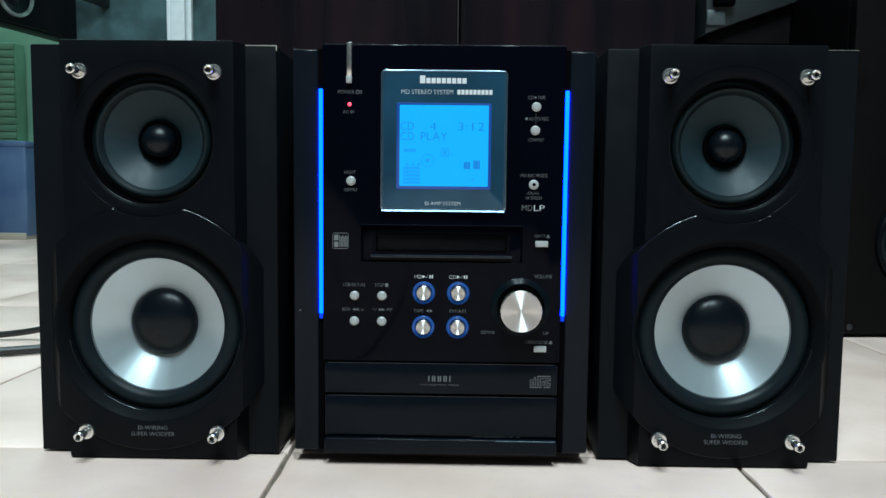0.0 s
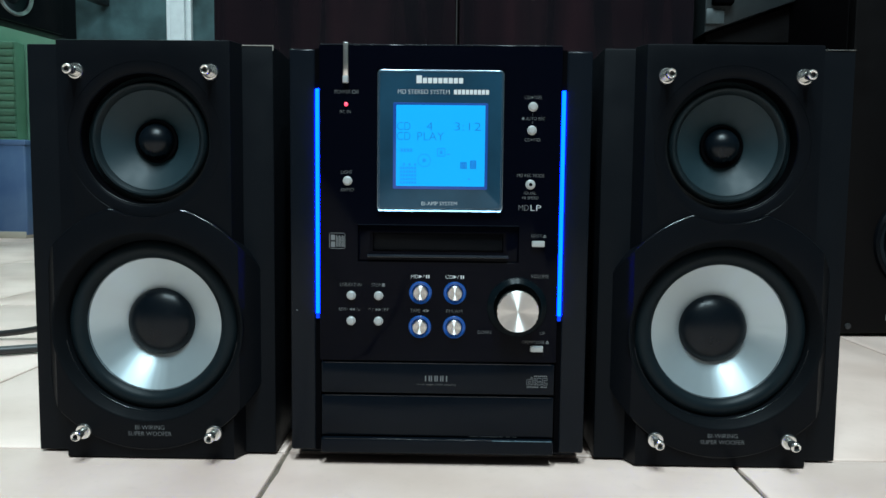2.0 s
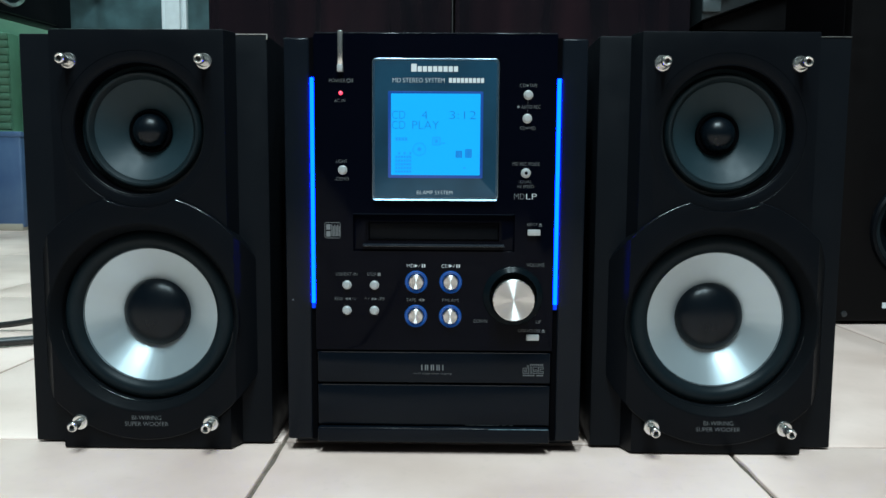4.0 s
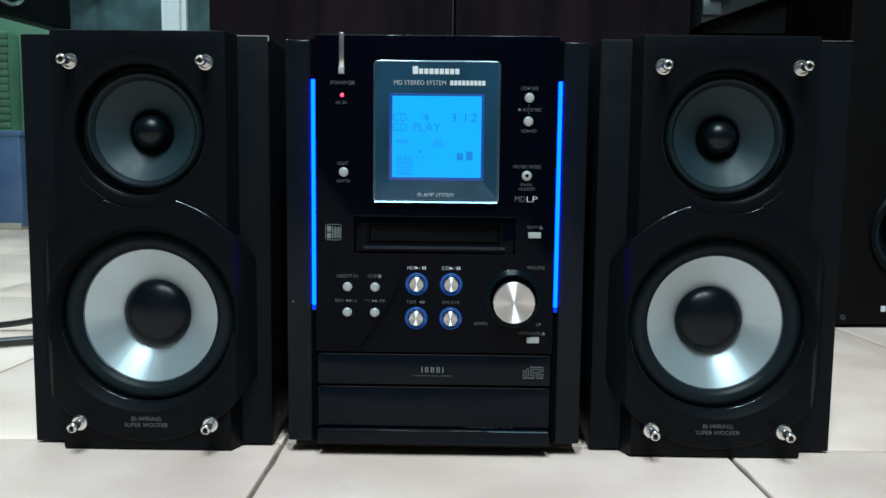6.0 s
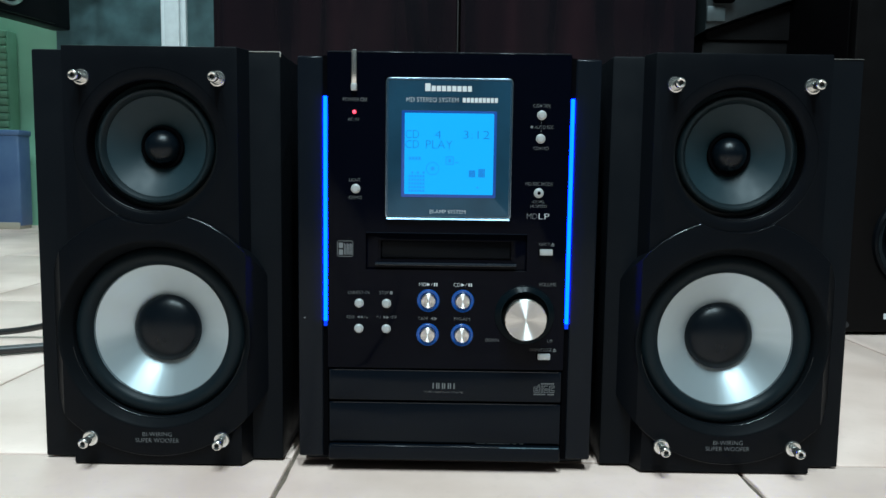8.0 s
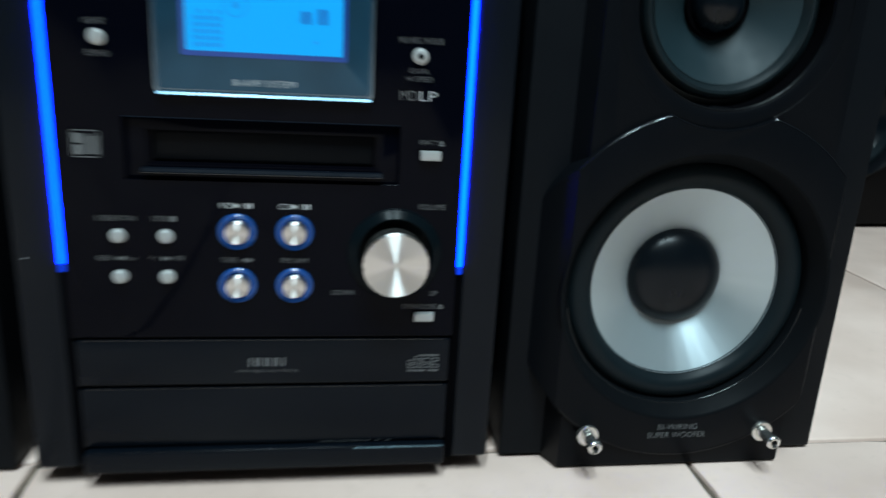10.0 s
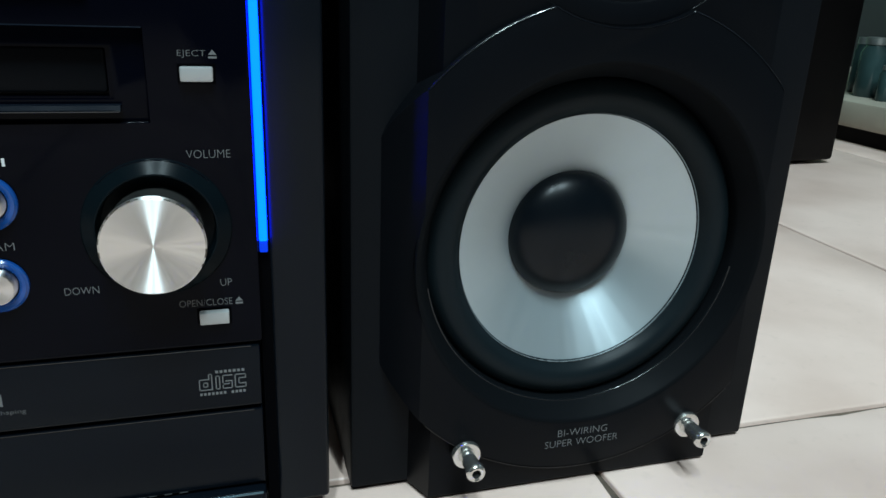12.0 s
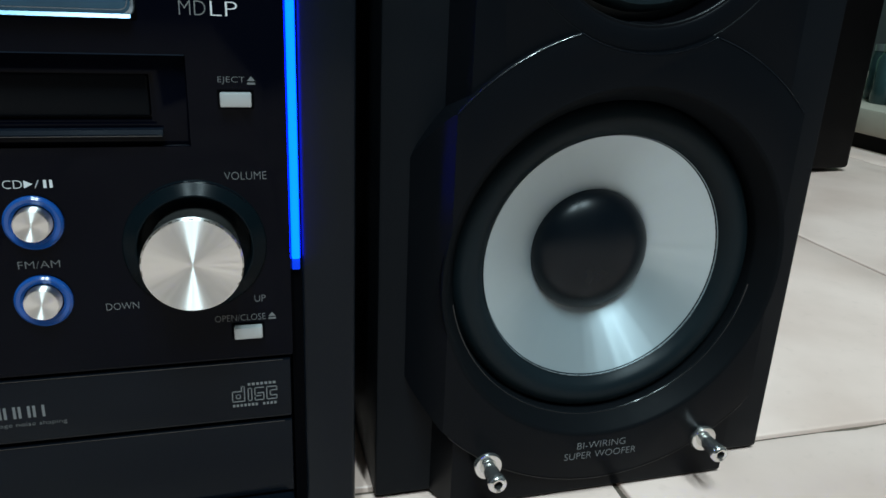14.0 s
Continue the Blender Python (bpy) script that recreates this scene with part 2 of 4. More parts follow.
# ---- mesh helpers ----
def link_mesh(name, bm, mat, parent=None, label="", smooth=35):
    me = bpy.data.meshes.new(name)
    bmesh.ops.recalc_face_normals(bm, faces=bm.faces[:])
    bm.to_mesh(me)
    bm.free()
    me.materials.append(mat)
    if smooth:
        me.shade_smooth()
        me.set_sharp_from_angle(angle=radians(smooth))
    ob = new(name, me)
    if parent:
        ob.parent = parent
    return tagged(ob, label)


def part(name, bm, mat, parent, label="", smooth=35):
    return link_mesh(name, bm, mat, parent, label, smooth)


def thing(name, x, y, z, label, category, group="", turn=0.0):
    ob = new(name)
    ob.empty_display_size = 0.02
    ob.matrix_world = pose(x, y, z, 0, 0, turn)
    return tagged(ob, label, category, group)


def box(x0, x1, y0, y1, z0, z1, bevel=0.0, segs=2):
    bm = bmesh.new()
    bmesh.ops.create_cube(bm, size=1)
    bmesh.ops.scale(bm, vec=(x1 - x0, y1 - y0, z1 - z0), verts=bm.verts)
    bmesh.ops.translate(bm, vec=((x0 + x1) / 2, (y0 + y1) / 2, (z0 + z1) / 2), verts=bm.verts)
    if bevel:
        bmesh.ops.bevel(bm, geom=bm.edges[:], offset=bevel, segments=segs, profile=0.5, affect="EDGES")
    return bm


def merge(*bms):
    """Several pieces of one part as one bmesh."""
    out = bmesh.new()
    for b in bms:
        me = bpy.data.meshes.new("tmp")
        b.to_mesh(me)
        b.free()
        out.from_mesh(me)
        bpy.data.meshes.remove(me)
    return out


def slab(outline, y0, y1, bevel=0.0):
    """An outline in x and z, made solid from y0 (front) to y1; only the front rim is bevelled."""
    bm = bmesh.new()
    f = bm.faces.new([bm.verts.new((x, y0, z)) for x, z in outline])
    ext = bmesh.ops.extrude_face_region(bm, geom=[f])
    bmesh.ops.translate(bm, vec=(0, y1 - y0, 0), verts=[v for v in ext["geom"] if isinstance(v, bmesh.types.BMVert)])
    if bevel:
        rim = [e for e in bm.edges if all(abs(v.co.y - y0) < 1e-7 for v in e.verts)]
        bmesh.ops.bevel(bm, geom=rim, offset=bevel, segments=2, profile=0.5, affect="EDGES")
    return bm


def round_rect(x0, x1, z0, z1, r, n=6):
    pts = []
    for cx, cz, a0 in ((x1 - r, z1 - r, 0), (x0 + r, z1 - r, 90), (x0 + r, z0 + r, 180), (x1 - r, z0 + r, 270)):
        for k in range(n + 1):
            a = radians(a0 + 90 * k / n)
            pts.append((cx + r * math.cos(a), cz + r * math.sin(a)))
    return pts


def lathe(profile, cx=0.0, cz=0.0, n=64):
    """(radius, y) turned about the y axis through (cx, cz)."""
    bm = bmesh.new()
    rows = []
    for r, y in profile:
        if r < 1e-6:
            rows.append([bm.verts.new((cx, y, cz))])
        else:
            rows.append([bm.verts.new((cx + r * math.sin(2 * math.pi * k / n), y, cz + r * math.cos(2 * math.pi * k / n))) for k in range(n)])
    for a, b in zip(rows, rows[1:]):
        for k in range(n):
            q = [a[k % len(a)], a[(k + 1) % len(a)], b[(k + 1) % len(b)], b[k % len(b)]]
            q = list(dict.fromkeys(q))
            if len(q) > 2:
                bm.faces.new(q)
    return bm


def carve(bm, *cutters):
    """bm with the cutters taken away."""
    def temp(b):
        me = bpy.data.meshes.new("tmp")
        bmesh.ops.recalc_face_normals(b, faces=b.faces[:])
        b.to_mesh(me)
        b.free()
        return new("tmp", me)
    ob = temp(bm)
    tools = [temp(c) for c in cutters]
    for t in tools:
        mod = ob.modifiers.new("cut", "BOOLEAN")
        mod.operation, mod.object, mod.solver = "DIFFERENCE", t, "EXACT"
    bpy.context.view_layer.update()
    me = bpy.data.meshes.new_from_object(ob.evaluated_get(bpy.context.evaluated_depsgraph_get()))
    out = bmesh.new()
    out.from_mesh(me)
    for o in (ob, *tools):
        old = o.data
        bpy.data.objects.remove(o)
        bpy.data.meshes.remove(old)
    bpy.data.meshes.remove(me)
    return out


def disc_cutter(r, y0, y1, cx=0.0, cz=0.0, n=96):
    return lathe([(0, y0), (r, y0), (r, y1), (0, y1)], cx, cz, n)


def letters(words, x, z, width, height, y, mat, parent, lean=0.0, align="CENTER"):
    """A line of print on a front at depth y, width wide and height high."""
    cu = bpy.data.curves.new("tmp", "FONT")
    cu.body, cu.size, cu.resolution_u = words, 1.0, 3
    cu.extrude, cu.offset = 0.004, -0.019
    tmp = new("tmp", cu)
    bpy.context.view_layer.update()
    me = bpy.data.meshes.new_from_object(tmp.evaluated_get(bpy.context.evaluated_depsgraph_get()))
    bpy.data.objects.remove(tmp)
    bpy.data.curves.remove(cu)
    co = np.array([v.co[:] for v in me.vertices])
    lo, hi = co.min(0), co.max(0)
    sx, sz = width / (hi[0] - lo[0]), height / (hi[1] - lo[1])
    shift = {"CENTER": (lo[0] + hi[0]) / 2, "LEFT": lo[0]}[align]
    for v in me.vertices:
        px, pz, d = (v.co.x - shift) * sx, (v.co.y - (lo[1] + hi[1]) / 2) * sz, v.co.z
        v.co = (x + px + lean * pz, y - (0.00008 if d > 0 else -0.00005), z + pz)
    me.materials.append(mat)
    me.name = "lettering"
    ob = new("lettering", me)
    ob.parent = parent
    return ob


def marks(rects, y, mat, parent, name="printed_mark", label=""):
    """Printed bars (x0, x1, z0, z1) on a front, each a part."""
    for x0, x1, z0, z1 in rects:
        part(name, box(x0, x1, y - 0.0001, y + 0.0001, z0, z1), mat, parent, label, smooth=0)


def wedge(x0, x1, z0, y0, z1, y1, back):
    """A bar whose front slopes from depth y0 at height z0 to y1 at z1."""
    bm = bmesh.new()
    end = [(y0, z0), (y1, z1), (back, z1), (back, z0)]
    a = bm.faces.new([bm.verts.new((x0, y, z)) for y, z in end])
    ext = bmesh.ops.extrude_face_region(bm, geom=[a])
    bmesh.ops.translate(bm, vec=(x1 - x0, 0, 0), verts=[v for v in ext["geom"] if isinstance(v, bmesh.types.BMVert)])
    return bm


def bead(points, radius, sides=8):
    """A thin rounded edge along a row of points."""
    bm = bmesh.new()
    rings = []
    for k, q in enumerate(points):
        d = (Vector(points[min(k + 1, len(points) - 1)]) - Vector(points[max(k - 1, 0)])).normalized()
        out = Vector((0, 1, 0)).cross(d).normalized()
        rings.append([bm.verts.new(Vector(q) + radius * (math.cos(a) * out + math.sin(a) * Vector((0, 1, 0)))) for a in [2 * math.pi * i / sides for i in range(sides)]])
    for a, b in zip(rings, rings[1:]):
        for i in range(sides):
            bm.faces.new((a[i], a[(i + 1) % sides], b[(i + 1) % sides], b[i]))
    return bm


def rim(r, y, a0, a1, width, cx=0.0, cz=0.0, inward=False, n=40):
    """A quarter-round edge along an arc about the y axis: outer edge of a disc, or edge of a hole; angles clockwise from the top."""
    bm = bmesh.new()
    rows = []
    for k in range(n + 1):
        a = radians(a0 + (a1 - a0) * k / n)
        row = []
        for j in range(6):
            f = radians(18 * j)
            d = width * math.sin(f) - width
            q = r - d if inward else r + d
            row.append(bm.verts.new((cx + q * math.sin(a), y + width - width * math.cos(f), cz + q * math.cos(a))))
        rows.append(row)
    for p, q in zip(rows, rows[1:]):
        for j in range(5):
            bm.faces.new((p[j], p[j + 1], q[j + 1], q[j]))
    return bm


def triangle(points, y, mat, parent, name="printed_arrow"):
    return part(name, slab(points, y - 0.0001, y + 0.0001), mat, parent, smooth=0)


def cable(name, points, radius, mat, label, category):
    cu = bpy.data.curves.new("tmp", "CURVE")
    cu.dimensions, cu.bevel_depth, cu.bevel_resolution, cu.resolution_u = "3D", radius, 3, 10
    sp = cu.splines.new("NURBS")
    sp.points.add(len(points) - 1)
    for p, q in zip(sp.points, points):
        p.co = (*q, 1)
    sp.use_endpoint_u, sp.order_u = True, 4
    tmp = new("tmp", cu)
    bpy.context.view_layer.update()
    me = bpy.data.meshes.new_from_object(tmp.evaluated_get(bpy.context.evaluated_depsgraph_get()))
    bpy.data.objects.remove(tmp)
    bpy.data.curves.remove(cu)
    me.materials.clear()
    me.materials.append(mat)
    me.shade_smooth()
    me.name = name
    return tagged(new(name, me), label, category)


# ---- the room ----
ROOM = (-2.20, 1.80, -2.60, 2.55, 2.60)   # x0, x1, y0, y1, height
FLOOR = 0.0035                            # top of the tiles
rx0, rx1, ry0, ry1, rh = ROOM


def structure(name, bm, mat, label, category):
    return tagged(link_mesh(name, bm, mat, smooth=0), label, category, kind="structure")


structure("wall_north", box(rx0 - 0.1, rx1 + 0.1, ry1, ry1 + 0.1, -0.02, rh), paint_green, "green painted plaster wall", "wall")
# south, west and east walls are out of view and kept dark to shape light
structure("wall_south", box(rx0 - 0.1, rx1 + 0.1, ry0 - 0.1, ry0, -0.02, rh), paint_dark, "unseen plain wall, dark grey to hold down reflections and bounce", "wall")
structure("wall_west", box(rx0 - 0.1, rx0, ry0, ry1, -0.02, rh), paint_dark, "unseen plain wall, dark grey to hold down reflections and bounce", "wall")
structure("wall_east", box(rx1, rx1 + 0.1, ry0, ry1, -0.02, rh), paint_dark, "unseen plain wall, dark grey to hold down reflections and bounce", "wall")
structure("ceiling", box(rx0 - 0.1, rx1 + 0.1, ry0 - 0.1, ry1 + 0.1, rh, rh + 0.1), paint_white, "plain white ceiling", "ceiling")
floor = structure("floor", box(rx0, rx1, ry0, ry1, -0.05, FLOOR - 0.0021), grout, "cream ceramic tiled floor with thin dark joints", "floor")


# ---- bookshelf loudspeaker ----
def loudspeaker(x, y):
    t = thing("bookshelf_speaker", x, y, 0, "black two-way bookshelf speaker without grille, standing on the tiles", "speaker", "stereo speakers")
    WZ, TZ = 0.0888, 0.2062            # heights of woofer and tweeter
    # cabinet, open behind the baffle
    body = carve(box(-0.0775, 0.0775, 0.0105, 0.215, 0.0050, 0.2655, 0.0012),
                 disc_cutter(0.0552, 0.0, 0.06, 0, WZ), disc_cutter(0.040, 0.0, 0.05, 0, TZ))
    part("cabinet", body, vinyl, t, "black vinyl-wrapped cabinet")
    for sx in (-1, 1):
        for sy in (0.03, 0.195):
            part("rubber_foot", lathe([(0, 0), (0.006, 0), (0.006, 0.0016), (0, 0.0016)], 0, 0, 16), rubber, t).matrix_local = pose(sx * 0.062, sy, FLOOR, 90)
    # baffle with chamfered sides
    baf = bmesh.new()
    foot = [(-0.0580, 0.0105), (-0.0533, 0.0), (0.0533, 0.0), (0.0580, 0.0105)]
    base = baf.faces.new([baf.verts.new((px, py, 0.0046)) for px, py in foot])
    ext = bmesh.ops.extrude_face_region(baf, geom=[base])
    bmesh.ops.translate(baf, vec=(0, 0, 0.2619), verts=[v for v in ext["geom"] if isinstance(v, bmesh.types.BMVert)])
    bmesh.ops.bevel(baf, geom=[e for e in baf.edges if e.verts[0].co.z == e.verts[1].co.z and min(e.verts[0].co.y, e.verts[1].co.y) < 0.004], offset=0.0009, segments=2, profile=0.5, affect="EDGES")
    baf = carve(baf, disc_cutter(0.0588, -0.01, 0.03, 0, WZ), disc_cutter(0.0476, -0.01, 0.0008, 0, TZ), disc_cutter(0.0405, -0.01, 0.03, 0, TZ))
    part("baffle", baf, satin, t, "black satin plastic front panel")
    # raised round pad about the woofer, cut flat at the sides and hollowed under the tweeter recess
    PR, PX = 0.0778, 0.0682
    pts = []
    for k in range(128):
        a = 2 * math.pi * k / 128
        pts.append((max(-PX, min(PX, PR * math.sin(a))), WZ + PR * math.cos(a)))
    clean = [p for k, p in enumerate(pts) if abs(p[0]) < PX - 0.0001 or abs(pts[k - 1][0]) < PX - 0.0001 or abs(pts[(k + 1) % 128][0]) < PX - 0.0001]
    slopes = []
    for sx in (-1, 1):
        cut = bmesh.new()
        side = cut.faces.new([cut.verts.new((sx * px, py, 0.0)) for px, py in ((0.0575, -0.0030), (0.0692, 0.0115), (0.1, 0.0115), (0.1, -0.02), (0.0575, -0.02))])
        up = bmesh.ops.extrude_face_region(cut, geom=[side])
        bmesh.ops.translate(cut, vec=(0, 0, 0.2), verts=[v for v in up["geom"] if isinstance(v, bmesh.types.BMVert)])
        slopes.append(cut)
    pad = carve(slab(clean, -0.0026, 0.0105, 0.0008), disc_cutter(0.0602, -0.02, 0.03, 0, WZ), disc_cutter(0.0480, -0.02, 0.0014, 0, TZ), *slopes)
    part("woofer_surround_plate", pad, satin, t, "raised round plate with sloped sides about the woofer")
    gap = math.degrees(math.acos((PR ** 2 + (TZ - WZ) ** 2 - 0.0480 ** 2) / (2 * PR * (TZ - WZ))))
    low = math.degrees(math.acos((0.0480 ** 2 + (TZ - WZ) ** 2 - PR ** 2) / (2 * 0.0480 * (TZ - WZ))))
    for sx in (-1, 1):
        part("plate_edge", rim(PR + 0.00008, -0.00268, sx * (gap + 0.6), sx * 48, 0.0006, 0, WZ), edge_gloss, t)
        part("plate_edge", rim(PR + 0.00008, -0.00268, sx * 134, sx * 180, 0.0005, 0, WZ), edge_soft, t)
        # dark joint between the plate and the foot of the baffle
        part("plate_joint", bead([((PR + 0.0004) * math.sin(a), 0.0001, WZ + (PR + 0.0004) * math.cos(a)) for a in [radians(sx * (134 + 46 * k / 20)) for k in range(21)]], 0.0005), groove_black, t)
        part("recess_edge", rim(0.0476, -0.00008, sx * 100, sx * (180 - low), 0.0004, 0, TZ, inward=True), edge_soft, t)
    part("recess_edge", rim(0.0480, -0.00268, 180 - low, 180 + low, 0.0005, 0, TZ, inward=True), edge_gloss, t)
    part("woofer_bezel", lathe([(0.0606, -0.0020), (0.0602, -0.0027), (0.0594, -0.0026), (0.0585, -0.0019), (0.0557, 0.0040), (0.0551, 0.0048), (0.0547, 0.0060), (0.0545, 0.0150)], 0, WZ, 96), bezel_black, t)
    part("bezel_edge", rim(0.0549, 0.0044, 100, 260, 0.0005, 0, WZ, inward=True), bezel_edge, t, "glossy lower bezel edge")
    wf = part("woofer", lathe([(0.0548, 0.0105), (0.0539, 0.0082), (0.0524, 0.0066), (0.0500, 0.0057), (0.0474, 0.0058), (0.0452, 0.0072), (0.0438, 0.0092), (0.0424, 0.0110)], 0, 0, 96), rubber, t, "black rubber woofer surround")
    wf.matrix_local = pose(0, 0, WZ)
    prof = [(0.0432, 0.0096)] + [(0.0430 - 0.0215 * s, 0.0104 + 0.0118 * (0.88 * s + 0.12 * s * s)) for s in [k / 14 for k in range(15)]] + [(0.019, 0.0243)]
    part("cone", lathe(prof, 0, 0, 256), cone_silver, wf, "silver spun metal cone")
    part("frayed_edge", bead([(0.0431 * math.sin(a), 0.0096, 0.0431 * math.cos(a)) for a in [radians(118 + 2.6 * k) for k in range(40)]], 0.00022), frayed, wf, "frayed pale cone edge")
    part("dust_cap", lathe([(0.0222, 0.0228)] + [(0.0220 * math.cos(a), 0.0222 - 0.0100 * math.sin(a)) for a in [radians(90 * k / 14) for k in range(15)]], 0, 0, 72), cap_black, wf, "domed glossy black dust cap")
    # tweeter, sunk in its round recess
    part("tweeter_ring", lathe([(0.0476, 0.0006), (0.0475, 0.00012), (0.0465, 0.0001), (0.0420, 0.0004), (0.0408, 0.0010), (0.0402, 0.0020)], 0, TZ, 96), satin, t)
    part("tweeter_well", lathe([(0.0403, 0.0018), (0.0398, 0.0060), (0.0394, 0.013)], 0, TZ, 72), groove_black, t)
    part("ring_lip", rim(0.0402, 0.0010, 110, 250, 0.0005, 0, TZ, inward=True), edge_soft, t, "thin glossy lip")
    tw = part("tweeter", lathe([(0.0396, 0.0105), (0.0370, 0.0100), (0.0366, 0.0080), (0.0358, 0.0062), (0.0346, 0.0054), (0.0334, 0.0056), (0.0322, 0.0070), (0.0312, 0.0088), (0.0307, 0.0086)], 0, 0, 96), foam, t, "black foam tweeter surround")
    tw.matrix_local = pose(0, 0, TZ)
    part("cone", lathe([(0.0311, 0.0084)] + [(0.0308 - 0.0180 * s, 0.0086 + 0.0124 * s) for s in [k / 10 for k in range(11)]] + [(0.011, 0.0225)], 0, 0, 96), paper_cone, tw, "dark grey paper cone")
    part("cap_collar", lathe([(0.0138, 0.0196), (0.0134, 0.0178), (0.0126, 0.0176), (0.0112, 0.0190), (0.0100, 0.0200)], 0, 0, 48), groove_black, tw, "black collar round the dome")
    part("dust_cap", lathe([(0.0112, 0.0205)] + [(0.0110 * math.cos(a), 0.0192 - 0.0096 * math.sin(a)) for a in [radians(90 * k / 12) for k in range(13)]], 0, 0, 48), cap_black, tw, "small glossy black dome")
    # four chromed grille studs
    for sx in (-1, 1):
        for pz in (0.0222, 0.2472):
            front = -0.0026 if pz < 0.1 else 0.0
            st = part("grille_stud", lathe([(0.0050, 0.0004), (0.0050, -0.0006), (0.0046, -0.0013), (0.0036, -0.0016), (0.0027, -0.0014), (0.0026, -0.0082), (0.0031, -0.0086), (0.0032, -0.0104), (0.0029, -0.0111), (0.0023, -0.0115), (0.0015, -0.0112)], 0, 0, 32), chrome, t, "chromed grille stud")
            st.matrix_local = pose(sx * 0.0415, front, pz)
            part("hex_socket", lathe([(0.0015, -0.0112), (0.0014, -0.0092), (0, -0.0090)], 0, 0, 6), chrome_dark, st, smooth=0)
    letters("BI-WIRING", 0.0005, 0.0252, 0.0185, 0.0026, -0.0026, print_grey, t)
    letters("SUPER WOOFER", 0.0005, 0.0212, 0.0275, 0.0026, -0.0026, print_grey, t)
    return t


SPEAKER_Y = 0.4635
left = loudspeaker(-0.1815, SPEAKER_Y)
right = copy_thing(left, pose(0.1793, SPEAKER_Y, 0))
part("pale_edge", merge(box(0.058, 0.0776, 0.0102, 0.0110, 0.2652, 0.2656, 0.0001), box(0.0771, 0.0777, 0.0102, 0.0112, 0.2622, 0.2655, 0.0002)), bare_edge, left, "bare worn cabinet corner")
# the light catching the right cabinet's top edge, put in as a grey bar
part("pale_edge", box(0.0560, 0.0772, 0.0101, 0.0109, 0.2652, 0.2656, 0.0001), top_highlight_grey, right, "grey line painted as the top edge's highlight")


# ---- stereo main unit ----
def main_unit(x, y):
    t = thing("stereo_receiver", x, y, 0, "black compact disc stereo with lit blue display, standing between two speakers", "stereo system")
    part("casing", merge(box(-0.0905, 0.0905, 0.0075, 0.315, 0.0125, 0.2605, 0.002), box(-0.0885, 0.0885, 0.012, 0.30, 0.0072, 0.014, 0.001)), casing, t, "black casing")
    for sx in (-1, 1):
        for sy in (0.03, 0.28):
            part("rubber_foot", lathe([(0, 0), (0.008, 0), (0.008, 0.0042), (0, 0.0042)], 0, 0, 16), rubber, t).matrix_local = pose(sx * 0.07, sy, FLOOR, 90)
    for sx in (-1, 1):
        part("side_pillar", box(min(sx * 0.0766, sx * 0.0925), max(sx * 0.0766, sx * 0.0925), 0.0030, 0.040, 0.0116, 0.2618, 0.0016, 3), casing, t, "black side pillar")
        part("groove", box(sx * 0.0752 - 0.0016, sx * 0.0752 + 0.0016, 0.0035, 0.010, 0.012, 0.262), groove_black, t)
        part("light_strip", box(sx * 0.0752 - 0.0011, sx * 0.0752 + 0.0011, 0.0018, 0.0060, 0.0994, 0.2378, 0.0004), strip_blue, t, "lit blue light strip")
        part("strip_end", box(sx * 0.0752 - 0.0011, sx * 0.0752 + 0.0011, 0.0019, 0.0060, 0.0962, 0.0993, 0.0003), strip_end, t, "dimmer end of the light strip")
    # upper front with the recesses of the slot and the volume knob
    F = 0.0
    panel = slab(round_rect(-0.0737, 0.0737, 0.0703, 0.2642, 0.0008, 2), F, 0.010, 0.0007)
    panel = carve(panel, box(-0.0500, 0.0492, -0.01, 0.004, 0.1325, 0.1553), box(-0.0412, 0.0400, -0.01, 0.03, 0.1385, 0.1502),
                  disc_cutter(0.0178, -0.01, 0.006, 0.0487, 0.1052), box(-0.0385, 0.0390, -0.01, 0.0012, 0.1632, 0.2495))
    part("front_panel", panel, gloss, t, "glossy piano-black front panel")
    part("panel_top_edge", wedge(-0.0730, 0.0730, 0.2636, -0.0002, 0.2645, 0.0012, 0.004), top_gloss, t, smooth=0)
    part("slot_trim", wedge(-0.0498, 0.0490, 0.1552, -0.0004, 0.1555, 0.0000, 0.003), lip_gloss, t, smooth=0)
    part("scuff", box(-0.0886, -0.0880, 0.0027, 0.0035, 0.1010, 0.1014), print_white, t, "small pale scuff")
    part("top_cover", box(-0.0737, 0.0737, 0.0102, 0.30, 0.2560, 0.2634, 0.0008), casing, t)
    # disc tray and cassette doors
    part("tray_door", slab(round_rect(-0.0728, 0.0728, 0.0497, 0.0692, 0.0006, 2), 0.0004, 0.010, 0.0007), gloss_tray, t, "black disc tray door")
    part("cassette_door", slab(round_rect(-0.0728, 0.0728, 0.0222, 0.0482, 0.0006, 2), 0.0010, 0.010, 0.0007), gloss_tray, t, "black cassette door")
    part("plinth", box(-0.0728, 0.0728, -0.0022, 0.010, 0.0116, 0.0212, 0.0012, 3), gloss_tray, t, "black front plinth")
    for top, y in ((0.0692, 0.0004), (0.0482, 0.0010), (0.0212, -0.0018)):
        part("rounded_edge", bead([(-0.0705 + 0.0047 * k, y + 0.0001, top - 0.0002) for k in range(31)], 0.00030), edge_gloss, t, "rounded glossy upper edge")
    # minidisc slot
    part("slot_frame", carve(slab(round_rect(-0.0502, 0.0494, 0.1323, 0.1555, 0.0012, 3), 0.0022, 0.0040, 0.0004), box(-0.0425, 0.0412, -0.01, 0.03, 0.1380, 0.1508)), gloss, t)
